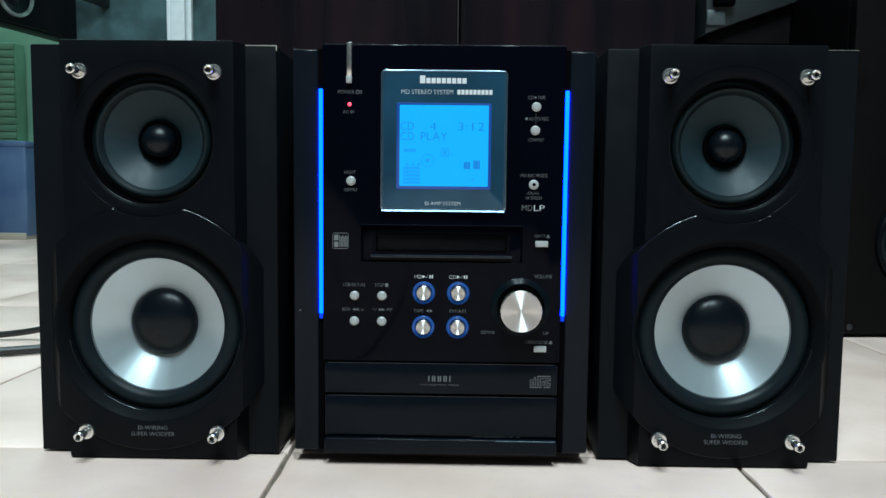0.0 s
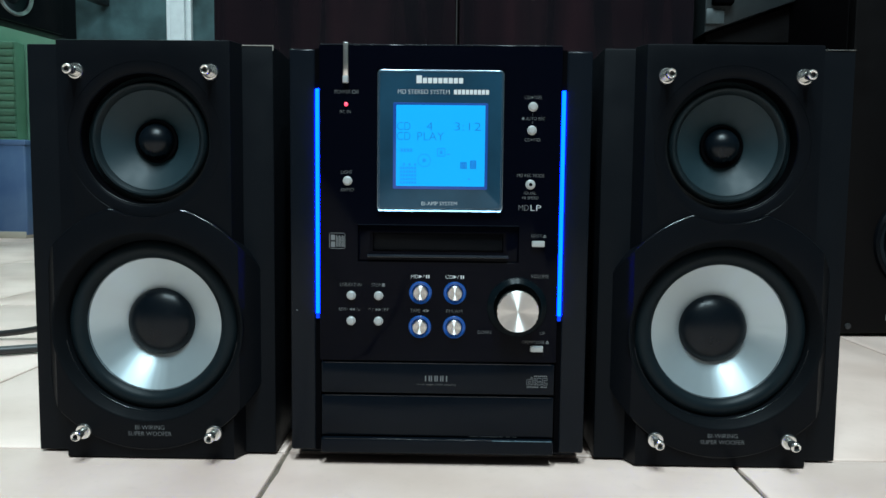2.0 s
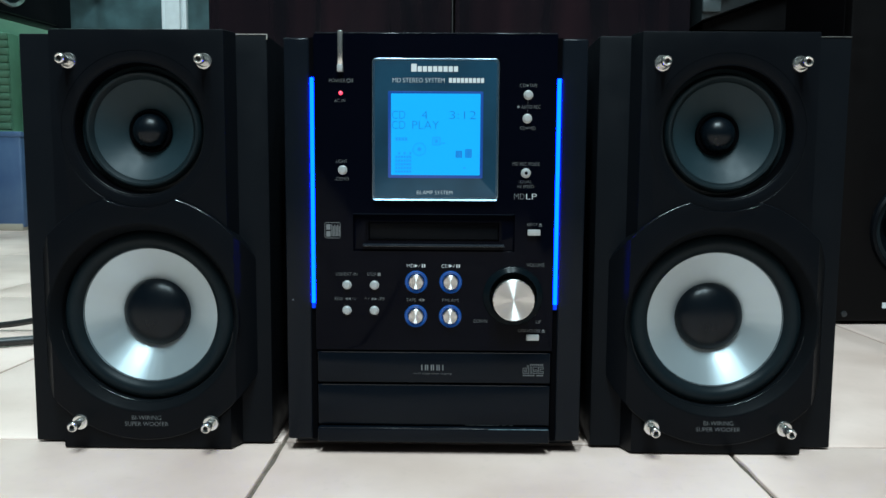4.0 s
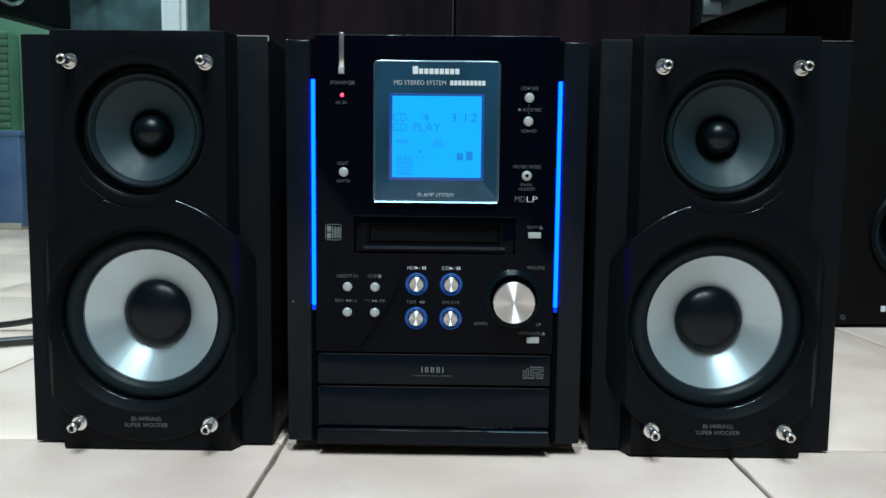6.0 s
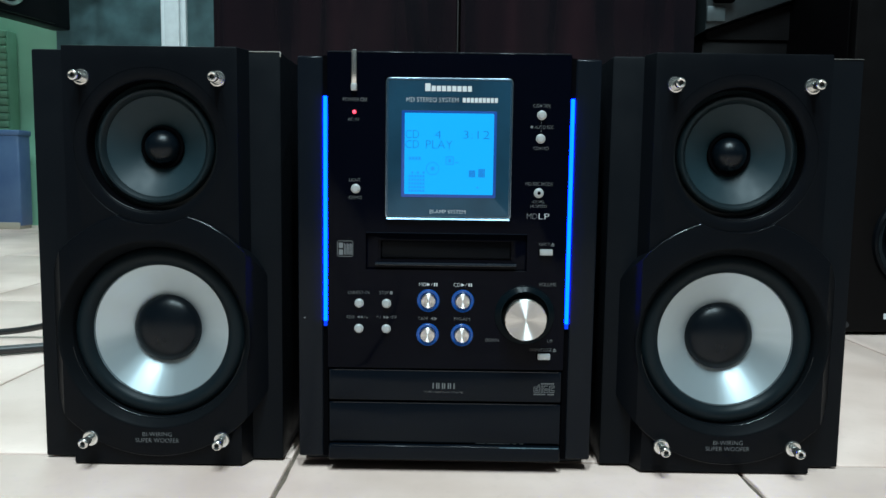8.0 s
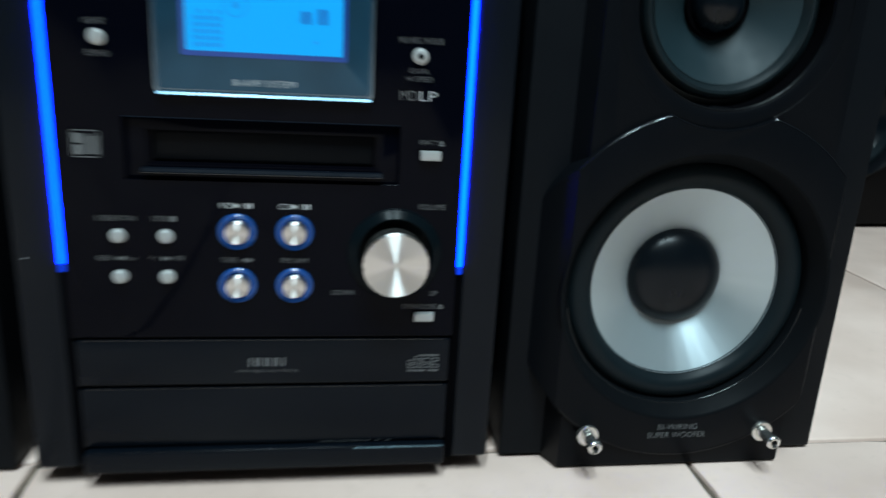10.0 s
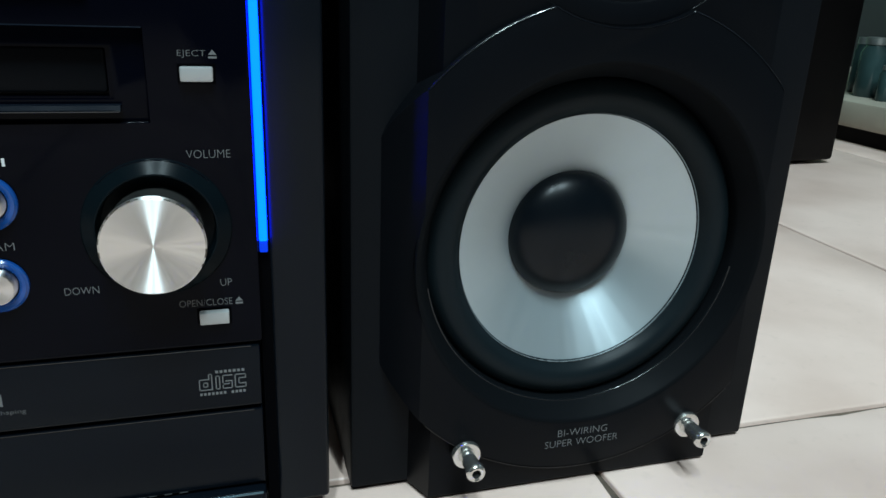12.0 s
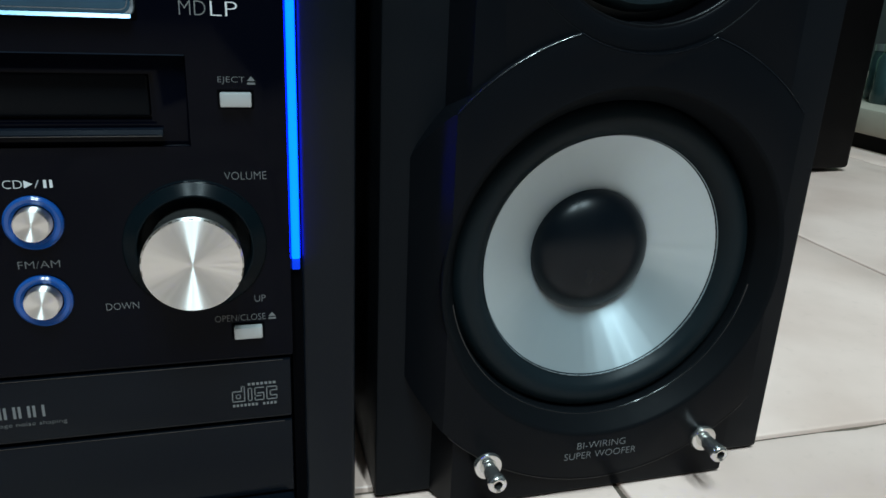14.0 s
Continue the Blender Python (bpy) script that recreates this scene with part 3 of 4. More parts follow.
    part("slot_flap", slab(round_rect(-0.0408, 0.0396, 0.1392, 0.1500, 0.0008, 3), 0.0055, 0.0080, 0.0006), satin, t, "black slot flap")
    part("slot_lip", wedge(-0.0440, 0.0428, 0.1356, -0.0018, 0.1370, -0.0010, 0.004), lip_gloss, t, smooth=0)
    part("rounded_edge", bead([(0.0385 + 0.001 * k, 0.0019, 0.1324) for k in range(11)], 0.00022), edge_gloss, t, "glossy lower corner of the slot")
    part("rounded_edge", bead([(-0.0438 + 0.00288 * k, -0.0017, 0.1357) for k in range(31)], 0.00028), edge_gloss, t, "rounded glossy lip edge")
    # display plate
    part("display_plate", slab(round_rect(-0.0383, 0.0388, 0.1636, 0.2493, 0.0030, 6), -0.0014, 0.0010, 0.0010), plate_edge, t, "bevelled glossy display plate")
    part("display_face", slab(round_rect(-0.0374, 0.0379, 0.1648, 0.2484, 0.0024, 6), -0.0017, -0.0002, 0.0002), plate_teal, t, "smoky blue display face")
    # the inner edge's thin highlight, built as a bright frame
    part("face_line", carve(slab(round_rect(-0.0368, 0.0373, 0.1655, 0.2478, 0.0020, 6), -0.00180, -0.0012), box(-0.03655, 0.03705, -0.01, 0.01, 0.16575, 0.24755, 0.0016)), plate_edge, t, "thin bright line put in as the plate's inner edge highlight")
    part("screen_rim", slab(round_rect(-0.0284, 0.0290, 0.1774, 0.2294, 0.0008, 3), -0.00195, -0.0010, 0.0001), screen_rim, t)
    scr = part("screen", slab(round_rect(-0.0265, 0.0273, 0.1792, 0.2280, 0.0005, 3), -0.0022, -0.0012), screen_blue, t, "lit blue liquid crystal screen", smooth=0)
    # added bar, paler and tilted, in place of the lower chamfer's reflection
    part("plate_lower_glint", wedge(-0.0372, 0.0377, 0.1638, -0.0024, 0.1647, -0.0019, 0.0), plate_glint, t, "lower edge reflection put in as a pale tilted bar", smooth=0)
    S = -0.0022
    letters("CD", -0.0219, 0.2153, 0.0080, 0.0048, S, segment, scr)
    letters("4", -0.0063, 0.2153, 0.0036, 0.0048, S, segment, scr)
    letters("3:12", 0.0168, 0.2153, 0.0160, 0.0048, S, segment, scr)
    letters("CD", -0.0219, 0.2093, 0.0080, 0.0048, S, segment, scr)
    letters("PLAY", -0.0056, 0.2093, 0.0160, 0.0048, S, segment, scr)
    marks([(-0.0238 + 0.0019 * k, -0.0238 + 0.0019 * k + 0.0014, 0.1998, 0.2018) for k in range(4)], S, segment_pale, scr)
    marks([(-0.0240 + 0.0017 * a, -0.0240 + 0.0017 * a + 0.0013, 0.1806 + 0.0022 * b, 0.1806 + 0.0022 * b + 0.0014) for a in range(6) for b in range(5 + a % 2)], S, segment_pale, scr)
    part("disc_symbol", merge(lathe([(0.0040, S), (0.0040, S - 0.0001), (0.0036, S - 0.0001), (0.0036, S)], -0.0094, 0.1948, 32), lathe([(0.0012, S), (0.0012, S - 0.0001), (0, S - 0.0001)], -0.0094, 0.1948, 16)), segment_pale, scr)
    part("mode_box", carve(slab(round_rect(-0.0016, 0.0034, 0.1972, 0.2022, 0.0004, 2), S - 0.0001, S + 0.0002), box(-0.0011, 0.0029, -0.01, 0.01, 0.1977, 0.2017)), segment_pale, scr)
    marks([(0.0000, 0.0018, 0.1986, 0.2008), (0.0042, 0.0062, 0.1982, 0.1988), (0.0172, 0.0186, 0.1832, 0.1842)], S, segment_pale, scr)
    marks([(0.0126 + 0.0008 * k, 0.0132 + 0.0008 * k, 0.1898, 0.1940) for k in range(5)] + [(0.0184 + 0.0008 * k, 0.0190 + 0.0008 * k, 0.1898, 0.1950) for k in range(5)], S, segment, scr, "level_bar")
    P = -0.0017
    for bar in [(-0.0144, -0.0112, 0.2410, 0.2456)] + [(-0.0106 + 0.0031 * k, -0.0081 + 0.0031 * k, 0.2410, 0.2442) for k in range(8)]:
        marks([bar], P, print_white, t, "maker_mark", "plain white bar")
    letters("MD STEREO SYSTEM", -0.0100, 0.2359, 0.0312, 0.0026, P, print_white, t)
    for k in range(9):
        marks([(0.0082 + 0.0024 * k, 0.0101 + 0.0024 * k, 0.2345, 0.2373)], P, print_white, t, "model_mark")
    letters("BI-AMP SYSTEM", 0.0000, 0.1687, 0.0216, 0.0022, P, print_white, t)
    # power lever over the top edge, standby lamp
    pw = part("power_lever", merge(box(-0.0589, -0.0557, -0.0016, 0.003, 0.2448, 0.2652, 0.0006), box(-0.0589, -0.0557, -0.0014, 0.030, 0.2632, 0.2652, 0.0006)), chrome, t, "chromed power lever")
    part("lever_tip", box(-0.0590, -0.0556, -0.0030, 0.001, 0.2408, 0.2450, 0.0005), button_grey, pw)
    part("standby_lamp", lathe([(0.0012, 0.0), (0.0011, -0.0006), (0.0007, -0.0009), (0, -0.0010)], -0.0572, 0.2283, 24), led_red, t, "lit red standby lamp")
    letters("POWER", -0.0592, 0.2357, 0.0098, 0.0021, F, print_grey, t)
    part("power_symbol", merge(lathe([(0.0012, F), (0.0012, F - 0.0001), (0.0009, F - 0.0001), (0.0009, F)], -0.0524, 0.2357, 16), box(-0.0508, -0.0506, F - 0.0001, F + 0.0001, 0.2346, 0.2368), box(-0.0501, -0.0498, F - 0.0001, F + 0.0001, 0.2346, 0.2368)), print_grey, t)
    letters("AC IN", -0.0578, 0.2238, 0.0066, 0.0019, F, print_grey, t)

    def push(bx, bz, r=0.0023, h=0.0018, name="button"):
        b = part(name, lathe([(r * 1.25, 0.0008), (r * 1.25, -0.0001), (r * 1.05, -0.0002), (r, -0.0003), (r, -h * 0.8), (r * 0.85, -h), (r * 0.45, -h * 1.08), (0, -h * 1.1)], 0, 0, 28), button_grey, t, "small round silver button")
        b.matrix_local = pose(bx, 0, bz)
        return b
    push(-0.0563, 0.1820)
    letters("LIGHT", -0.0568, 0.1873, 0.0068, 0.0020, F, print_grey, t)
    letters("-DEMO", -0.0568, 0.1766, 0.0084, 0.0020, F, print_grey, t)
    push(0.0562, 0.2277)
    push(0.0558, 0.2136)
    letters("CD", 0.0528, 0.2333, 0.0036, 0.0020, F, print_grey, t)
    triangle([(0.0552, 0.2325), (0.0564, 0.2333), (0.0552, 0.2341)], F, print_grey, t)
    letters("TAPE", 0.0591, 0.2333, 0.0046, 0.0020, F, print_grey, t)
    part("record_dot", lathe([(0.0008, F), (0.0008, F - 0.0001), (0, F - 0.0001)], 0.0503, 0.2206, 20), print_grey, t)
    letters("AUTO REC", 0.0578, 0.2206, 0.0116, 0.0020, F, print_grey, t)
    marks([(0.0559, 0.0561, 0.2225, 0.2240), (0.0559, 0.0561, 0.2176, 0.2190)], F, print_grey, t)
    letters("CD", 0.0532, 0.2079, 0.0034, 0.0019, F, print_grey, t)
    triangle([(0.0554, 0.2072), (0.0565, 0.2079), (0.0554, 0.2086)], F, print_grey, t)
    letters("MD", 0.0589, 0.2079, 0.0038, 0.0019, F, print_grey, t)
    mb = push(0.0555, 0.1808, 0.0024)
    part("button_centre", lathe([(0.0011, -0.0018), (0.0010, -0.0021), (0, -0.0021)], 0, 0, 20), groove_black, mb)
    letters("MD REC MODE", 0.0556, 0.1863, 0.0164, 0.0020, F, print_grey, t)
    letters("-DUAL", 0.0552, 0.1756, 0.0078, 0.0018, F, print_grey, t)
    letters("HI SPEED", 0.0556, 0.1727, 0.0098, 0.0018, F, print_grey, t)
    letters("MD", 0.0517, 0.1666, 0.0062, 0.0034, F, print_grey, t)
    letters("LP", 0.0591, 0.1666, 0.0064, 0.0034, F, print_white, t)
    # small disc mark as a plain framed shape
    part("disc_mark", merge(carve(slab(round_rect(-0.0676, -0.0578, 0.1402, 0.1500, 0.0010, 3), F - 0.0001, F + 0.0002), box(-0.0673, -0.0581, -0.01, 0.01, 0.1405, 0.1497)),
                            box(-0.0666, -0.0640, F - 0.0001, F + 0.0001, 0.1454, 0.1488), box(-0.0666, -0.0640, F - 0.0001, F + 0.0001, 0.1412, 0.1446),
                            *[box(-0.0634 + 0.0009 * k, -0.0629 + 0.0009 * k, F - 0.0001, F + 0.0001, 0.1414, 0.1486 - 0.0008 * (k % 2)) for k in range(6)]), print_grey, t, "plain framed format mark", smooth=0)

    # oblong eject buttons
    def oblong(bx, bz, w, h):
        part("eject_button", merge(box(bx - w, bx + w, -0.0022, 0.002, bz - h, bz + h, 0.0004)), button_grey, t, "oblong silver button")
        part("button_gap", box(bx - w - 0.0006, bx + w + 0.0006, -0.00015, 0.001, bz - h - 0.0006, bz + h + 0.0006), groove_black, t)
    oblong(0.0609, 0.1446, 0.0039, 0.0018)
    letters("EJECT", 0.0600, 0.1493, 0.0066, 0.0019, F, print_grey, t)
    triangle([(0.0639, 0.1492), (0.0659, 0.1492), (0.0649, 0.1504)], F, print_grey, t)
    marks([(0.0639, 0.0659, 0.1483, 0.1488)], F, print_grey, t)
    oblong(0.0612, 0.0793, 0.0039, 0.0018)
    letters("OPEN/CLOSE", 0.0592, 0.0834, 0.0138, 0.0019, F, print_grey, t)
    triangle([(0.0669, 0.0833), (0.0689, 0.0833), (0.0679, 0.0845)], F, print_grey, t)
    marks([(0.0669, 0.0689, 0.0824, 0.0829)], F, print_grey, t)
    # transport buttons
    for bx, bz in ((-0.0540, 0.1113), (-0.0370, 0.1113), (-0.0541, 0.0954), (-0.0371, 0.0954)):
        push(bx, bz, 0.0023, 0.0020)
    letters("USB/EXT-IN", -0.0543, 0.1180, 0.0132, 0.0020, F, print_grey, t)
    letters("STOP", -0.0386, 0.1180, 0.0056, 0.0020, F, print_grey, t)
    marks([(-0.0350, -0.0332, 0.1170, 0.1190)], F, print_grey, t)
    letters("REW/", -0.0590, 0.1026, 0.0052, 0.0020, F, print_grey, t)
    for k in range(2):
        triangle([(-0.0536 + 0.0018 * k, 0.1017), (-0.0536 + 0.0018 * k, 0.1035), (-0.0553 + 0.0018 * k, 0.1026)], F, print_grey, t)
        triangle([(-0.0388 + 0.0018 * k, 0.1017), (-0.0371 + 0.0018 * k, 0.1026), (-0.0388 + 0.0018 * k, 0.1035)], F, print_grey, t)
    letters("/v", -0.0497, 0.1026, 0.0030, 0.0020, F, print_dim, t)
    letters("^/", -0.0418, 0.1026, 0.0030, 0.0020, F, print_dim, t)
    letters("/FF", -0.0326, 0.1026, 0.0040, 0.0020, F, print_grey, t)
    for bx, bz, words in ((-0.0111, 0.1135, "MD"), (0.0102, 0.1135, "CD"), (-0.0113, 0.0922, "TAPE"), (0.0100, 0.0922, "FM/AM")):
        rg = part("button_ring", lathe([(0.0071, 0.0004), (0.0070, -0.0008), (0.0064, -0.0014), (0.0055, -0.0012), (0.0048, -0.0004), (0.0047, 0.0006)], 0, 0, 48), ring_blue, t, "translucent blue button ring")
        rg.matrix_local = pose(bx, 0, bz)
        part("button_cap", lathe([(0.0044, 0.0), (0.0043, -0.0030), (0.0040, -0.0034), (0, -0.0030)], 0, 0, 48), knob_metal, rg, "turned silver button cap")
        lz = bz + 0.0100
        if words in ("MD", "CD"):
            letters(words, bx - 0.0036, lz, 0.0044, 0.0021, F, print_white, t)
            triangle([(bx - 0.0010, lz - 0.0010), (bx + 0.0010, lz), (bx - 0.0010, lz + 0.0010)], F, print_white, t)
            letters("/", bx + 0.0019, lz, 0.0012, 0.0021, F, print_white, t)
            marks([(bx + 0.0034, bx + 0.0041, lz - 0.001, lz + 0.001), (bx + 0.0048, bx + 0.0055, lz - 0.001, lz + 0.001)], F, print_white, t)
        elif words == "TAPE":
            letters(words, bx - 0.0030, lz, 0.0062, 0.0020, F, print_grey, t)
            triangle([(bx + 0.0034, lz - 0.0010), (bx + 0.0034, lz + 0.0010), (bx + 0.0016, lz)], F, print_grey, t)
            triangle([(bx + 0.0040, lz - 0.0010), (bx + 0.0058, lz), (bx + 0.0040, lz + 0.0010)], F, print_grey, t)
        else:
            letters(words, bx, lz, 0.0098, 0.0020, F, print_grey, t)
    sc = random.Random(11)
    # volume knob in its dished recess
    part("knob_collar", lathe([(0.0186, 0.0002), (0.0184, -0.0004), (0.0180, -0.0007), (0.0166, -0.0017), (0.0151, -0.0029), (0.0147, -0.0029), (0.0144, -0.0022), (0.0140, 0.0040), (0, 0.0056)], 0.0487, 0.1052, 72), recess_gloss, t, "raised glossy collar round the knob")
    part("collar_rim", bead([(0.0487 + 0.0180 * math.sin(a), -0.0005, 0.1052 + 0.0180 * math.cos(a)) for a in [radians(-48 + 4 * k) for k in range(25)]], 0.0003), edge_gloss, t, "glossy collar rim")
    kb = part("volume_knob", lathe([(0.0115, 0.0050), (0.0123, -0.0098), (0.0126, -0.0110)], 0, 0, 72), chrome, t, "silver volume knob")
    kb.matrix_local = pose(0.0483, 0, 0.1043)
    part("knob_face", lathe([(0.0126, -0.0110), (0.0126, -0.0121), (0.0122, -0.0126), (0, -0.0119)], 0, 0, 96), knob_metal, kb, "turned aluminium knob face")
    # chrome rubbed off in short chips along the knob's edge
    chips, deg = [], -100.0
    while deg < 115:
        span = sc.uniform(3, 11)
        r = 0.0126 - sc.uniform(0.0001, 0.0003)
        chips.append(bead([(r * math.sin(radians(deg + span * k / 4)), -0.0123, r * math.cos(radians(deg + span * k / 4))) for k in range(5)], sc.uniform(0.00014, 0.00028), 6))
        deg += span + sc.uniform(3, 16)
    part("worn_chips", merge(*chips), chip_brown, kb, "dark worn chips along the edge")
    letters("VOLUME", 0.0624, 0.1245, 0.0108, 0.0021, F, print_grey, t)
    letters("DOWN", 0.0288, 0.0892, 0.0082, 0.0020, F, print_grey, t)
    letters("UP", 0.0648, 0.0890, 0.0030, 0.0020, F, print_grey, t)
    # scuffed door edges in short runs; the grey also paints in their highlights
    for ex0, ex1, ey, ez in ((0.030, 0.058, 0.00045, 0.0690), (0.036, 0.066, 0.00105, 0.0480), (0.020, 0.050, 0.00105, 0.0224)):
        runs, x = [], ex0
        while x < ex1:
            w = sc.uniform(0.0012, 0.0060)
            runs.append(box(x, min(x + w, ex1), ey, ey + 0.0004, ez - 0.00014, ez + sc.uniform(0.00002, 0.00012)))
            x += w + sc.uniform(0.0002, 0.0022)
        part("scuffed_lit_edge", merge(*runs), scuffed, t, "rubbed edge, its highlight put in as grey", smooth=0)
    # bluish highlight on the right of the plinth edge, built as a pale bar
    part("plinth_edge_glint", box(0.0345, 0.0718, -0.00235, -0.0019, 0.0205, 0.0211, 0.0001), plinth_glint, t, "plinth edge highlight put in as a pale bluish bar")
    # marks on the tray door
    G = 0.0004
    for k in range(8):
        x0 = -0.0078 + 0.0018 * k + (0.0005 if k % 2 else 0)
        marks([(x0, x0 + 0.0007, 0.0576, 0.0612)], G, print_grey, t, "maker_mark", "thin grey bar")
    letters("multi stage noise shaping", -0.0008, 0.0555, 0.0240, 0.0016, G, print_dim, t)
    # format mark: a plain wide shape in outline between two rows of short bars
    lx, lz = 0.0556, 0.0561
    part("disc_mark", merge(*[box(lx + a, lx + b, G - 0.0001, G + 0.0001, lz + c, lz + d) for a, b, c, d in
                              [(0.0046 + 0.0012 * k, 0.0054 + 0.0012 * k, 0.0052, 0.0060) for k in range(7)] +
                              [(0.0001 + 0.00108 * k, 0.0008 + 0.00108 * k, -0.0016, -0.0008) for k in range(12) if k != 7] +
                              [(0.0, 0.0003, 0.0, 0.0036), (0.0, 0.0026, 0.0033, 0.0036), (0.0, 0.0034, 0.0, 0.0003), (0.0026, 0.0029, 0.0033, 0.0052), (0.0026, 0.0037, 0.0049, 0.0052), (0.0034, 0.0037, 0.0, 0.0052),
                               (0.0011, 0.0025, 0.0010, 0.0013), (0.0011, 0.0014, 0.0010, 0.0026), (0.0022, 0.0025, 0.0010, 0.0026), (0.0011, 0.0025, 0.0023, 0.0026),
                               (0.0045, 0.0048, 0.0, 0.0044), (0.0055, 0.0058, 0.0, 0.0044), (0.0045, 0.0058, 0.0, 0.0003), (0.0045, 0.0058, 0.0041, 0.0044),
                               (0.0064, 0.0092, 0.0, 0.0003), (0.0064, 0.0092, 0.0041, 0.0044), (0.0064, 0.0067, 0.0, 0.0012), (0.0089, 0.0092, 0.0, 0.0026), (0.0064, 0.0067, 0.0018, 0.0044), (0.0072, 0.0089, 0.0023, 0.0026), (0.0067, 0.0084, 0.0014, 0.0017),
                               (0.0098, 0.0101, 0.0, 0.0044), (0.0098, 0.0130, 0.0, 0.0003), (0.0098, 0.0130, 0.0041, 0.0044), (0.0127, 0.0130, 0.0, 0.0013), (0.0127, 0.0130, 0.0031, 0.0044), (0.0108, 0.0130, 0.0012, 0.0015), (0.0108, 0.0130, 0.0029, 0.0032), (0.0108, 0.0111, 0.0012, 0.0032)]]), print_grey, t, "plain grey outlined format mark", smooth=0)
    return t


unit = main_unit(0.0008, 0.4600)


# ---- behind the set ----
def wood_cabinet():
    t = thing("wood_cabinet", 0, 0.94, FLOOR, "dark red-brown varnished wooden cabinet with two doors", "cabinet")
    part("carcass", box(-0.290, 0.302, 0.02, 0.42, 0.0, 1.30, 0.003), wood_dark, t)
    for a, b in ((-0.290, 0.0094), (0.0138, 0.302)):
        part("door", box(a, b, 0.0, 0.0195, 0.03, 1.295, 0.002), wood_dark, t, "dark varnished wooden door")
    # the lit line along the seam, put in as a thin pale strip
    part("seam_highlight", box(0.0100, 0.0114, 0.002, 0.0195, 0.03, 1.295, 0.0004), seam_highlight, t, "thin pale strip painted as the lit door edge")
    return t


wood_cabinet()


def tower_speaker():
    t = thing("floor_speaker", 0.594, 0.917, FLOOR, "tall black floor-standing speaker on the tiles", "speaker", turn=3)
    WX, WZ = -0.019, 0.1165
    part("cabinet", carve(box(-0.118, 0.106, 0.004, 0.30, 0.004, 0.95, 0.003), disc_cutter(0.053, -0.01, 0.06, WX, WZ)), black_wood, t, "black ash veneer cabinet")
    part("front_panel", carve(box(-0.118, 0.106, -0.012, 0.004, 0.004, 0.95, 0.004), disc_cutter(0.0555, -0.05, 0.06, WX, WZ)), front_black, t)
    part("woofer_ring", lathe([(0.062, -0.012), (0.061, -0.016), (0.058, -0.018), (0.055, -0.014), (0.053, 0.0)], WX, WZ, 72), satin, t)
    wf = part("woofer", lathe([(0.055, 0.0), (0.052, -0.007), (0.047, -0.008), (0.043, 0.0)], 0, 0, 72), rubber, t)
    wf.matrix_local = pose(WX, 0, WZ)
    part("cone", lathe([(0.044, -0.001), (0.022, 0.024), (0.021, 0.020), (0.014, 0.014), (0, 0.012)], 0, 0, 72), cap_black, wf)
    for sx in (-1,):
        part("screw", lathe([(0.004, -0.012), (0.0036, -0.0135), (0.0012, -0.0138), (0, -0.013)], sx * 0.107, 0.0135, 20), screw_black, t)
    marks([(-0.060 + 0.008 * k, -0.054 + 0.008 * k, 0.0205, 0.0275) for k in range(4)], -0.012, print_white, t, "maker_mark", "plain pale bar")
    return t


tower_speaker()


def dark_tower():
    t = thing("floor_speaker", 0.42, 1.20, FLOOR, "tall black speaker cabinet behind the wooden cabinet", "speaker")
    part("cabinet", box(-0.16, 0.16, 0.0, 0.28, 0.004, 1.10, 0.004), black_wood, t)
    part("front_panel", box(-0.155, 0.155, -0.014, -0.001, 0.01, 1.095, 0.004), front_black, t)
    return t


dark_tower()


def grey_case():
    t = thing("grey_case", 0.335, 1.06, FLOOR, "grey steel case with a slanting underside on a dark stand", "case")
    part("stand", box(0.016, 0.150, 0.0, 0.10, 0.0, 0.384, 0.004), front_black, t, "dark stand")
    part("neck", slab([(0.020, 0.380), (0.150, 0.380), (0.150, 0.440), (0.132, 0.428), (0.020, 0.389)], -0.004, 0.07), front_black, t)
    part("case", slab([(0.0126, 0.389), (0.139, 0.434), (0.165, 0.58), (0.0126, 0.58)], -0.02, 0.08, 0.003), steel_grey, t)
    part("cheek", box(0.0130, 0.0380, -0.024, -0.0205, 0.400, 0.421, 0.002), junk_metal_dull, t, "pale worn patch")
    part("handle", box(0.020, 0.048, -0.034, -0.0205, 0.424, 0.440, 0.004, 3), groove_black, t, "dark handle")
    return t


grey_case()


# ---- far wall and what stands before it ----
def glass_door():
    t = tagged(thing("door_1", -0.90, 2.52, FLOOR, "white-framed door with textured teal glass", "door"), kind="structure")
    x0, x1 = -0.405, 0.36
    part("glass_pane", box(x0, -0.050, 0.006, 0.014, 0.04, 2.05), glass_frost, t, "textured teal glass")
    part("glass_pane", box(0.032, x1, 0.006, 0.014, 0.04, 2.05), glass_frost, t, "textured teal glass")
    part("door_frame", merge(box(-0.050, -0.036, -0.012, 0.028, 0, 2.05, 0.003), box(-0.036, 0.014, -0.022, 0.028, 0, 2.05, 0.004), box(0.014, 0.032, -0.010, 0.028, 0, 2.05, 0.003)), frame_white, t, "white enamelled frame post")
    part("door_frame", box(x0, x1, -0.012, 0.028, 2.052, 2.11, 0.003), frame_white, t)
    part("door_frame", merge(box(x0, -0.052, -0.012, 0.028, 0.0, 0.038, 0.003), box(0.034, x1, -0.012, 0.028, 0.0, 0.038, 0.003)), frame_white, t)
    return t


glass_door()


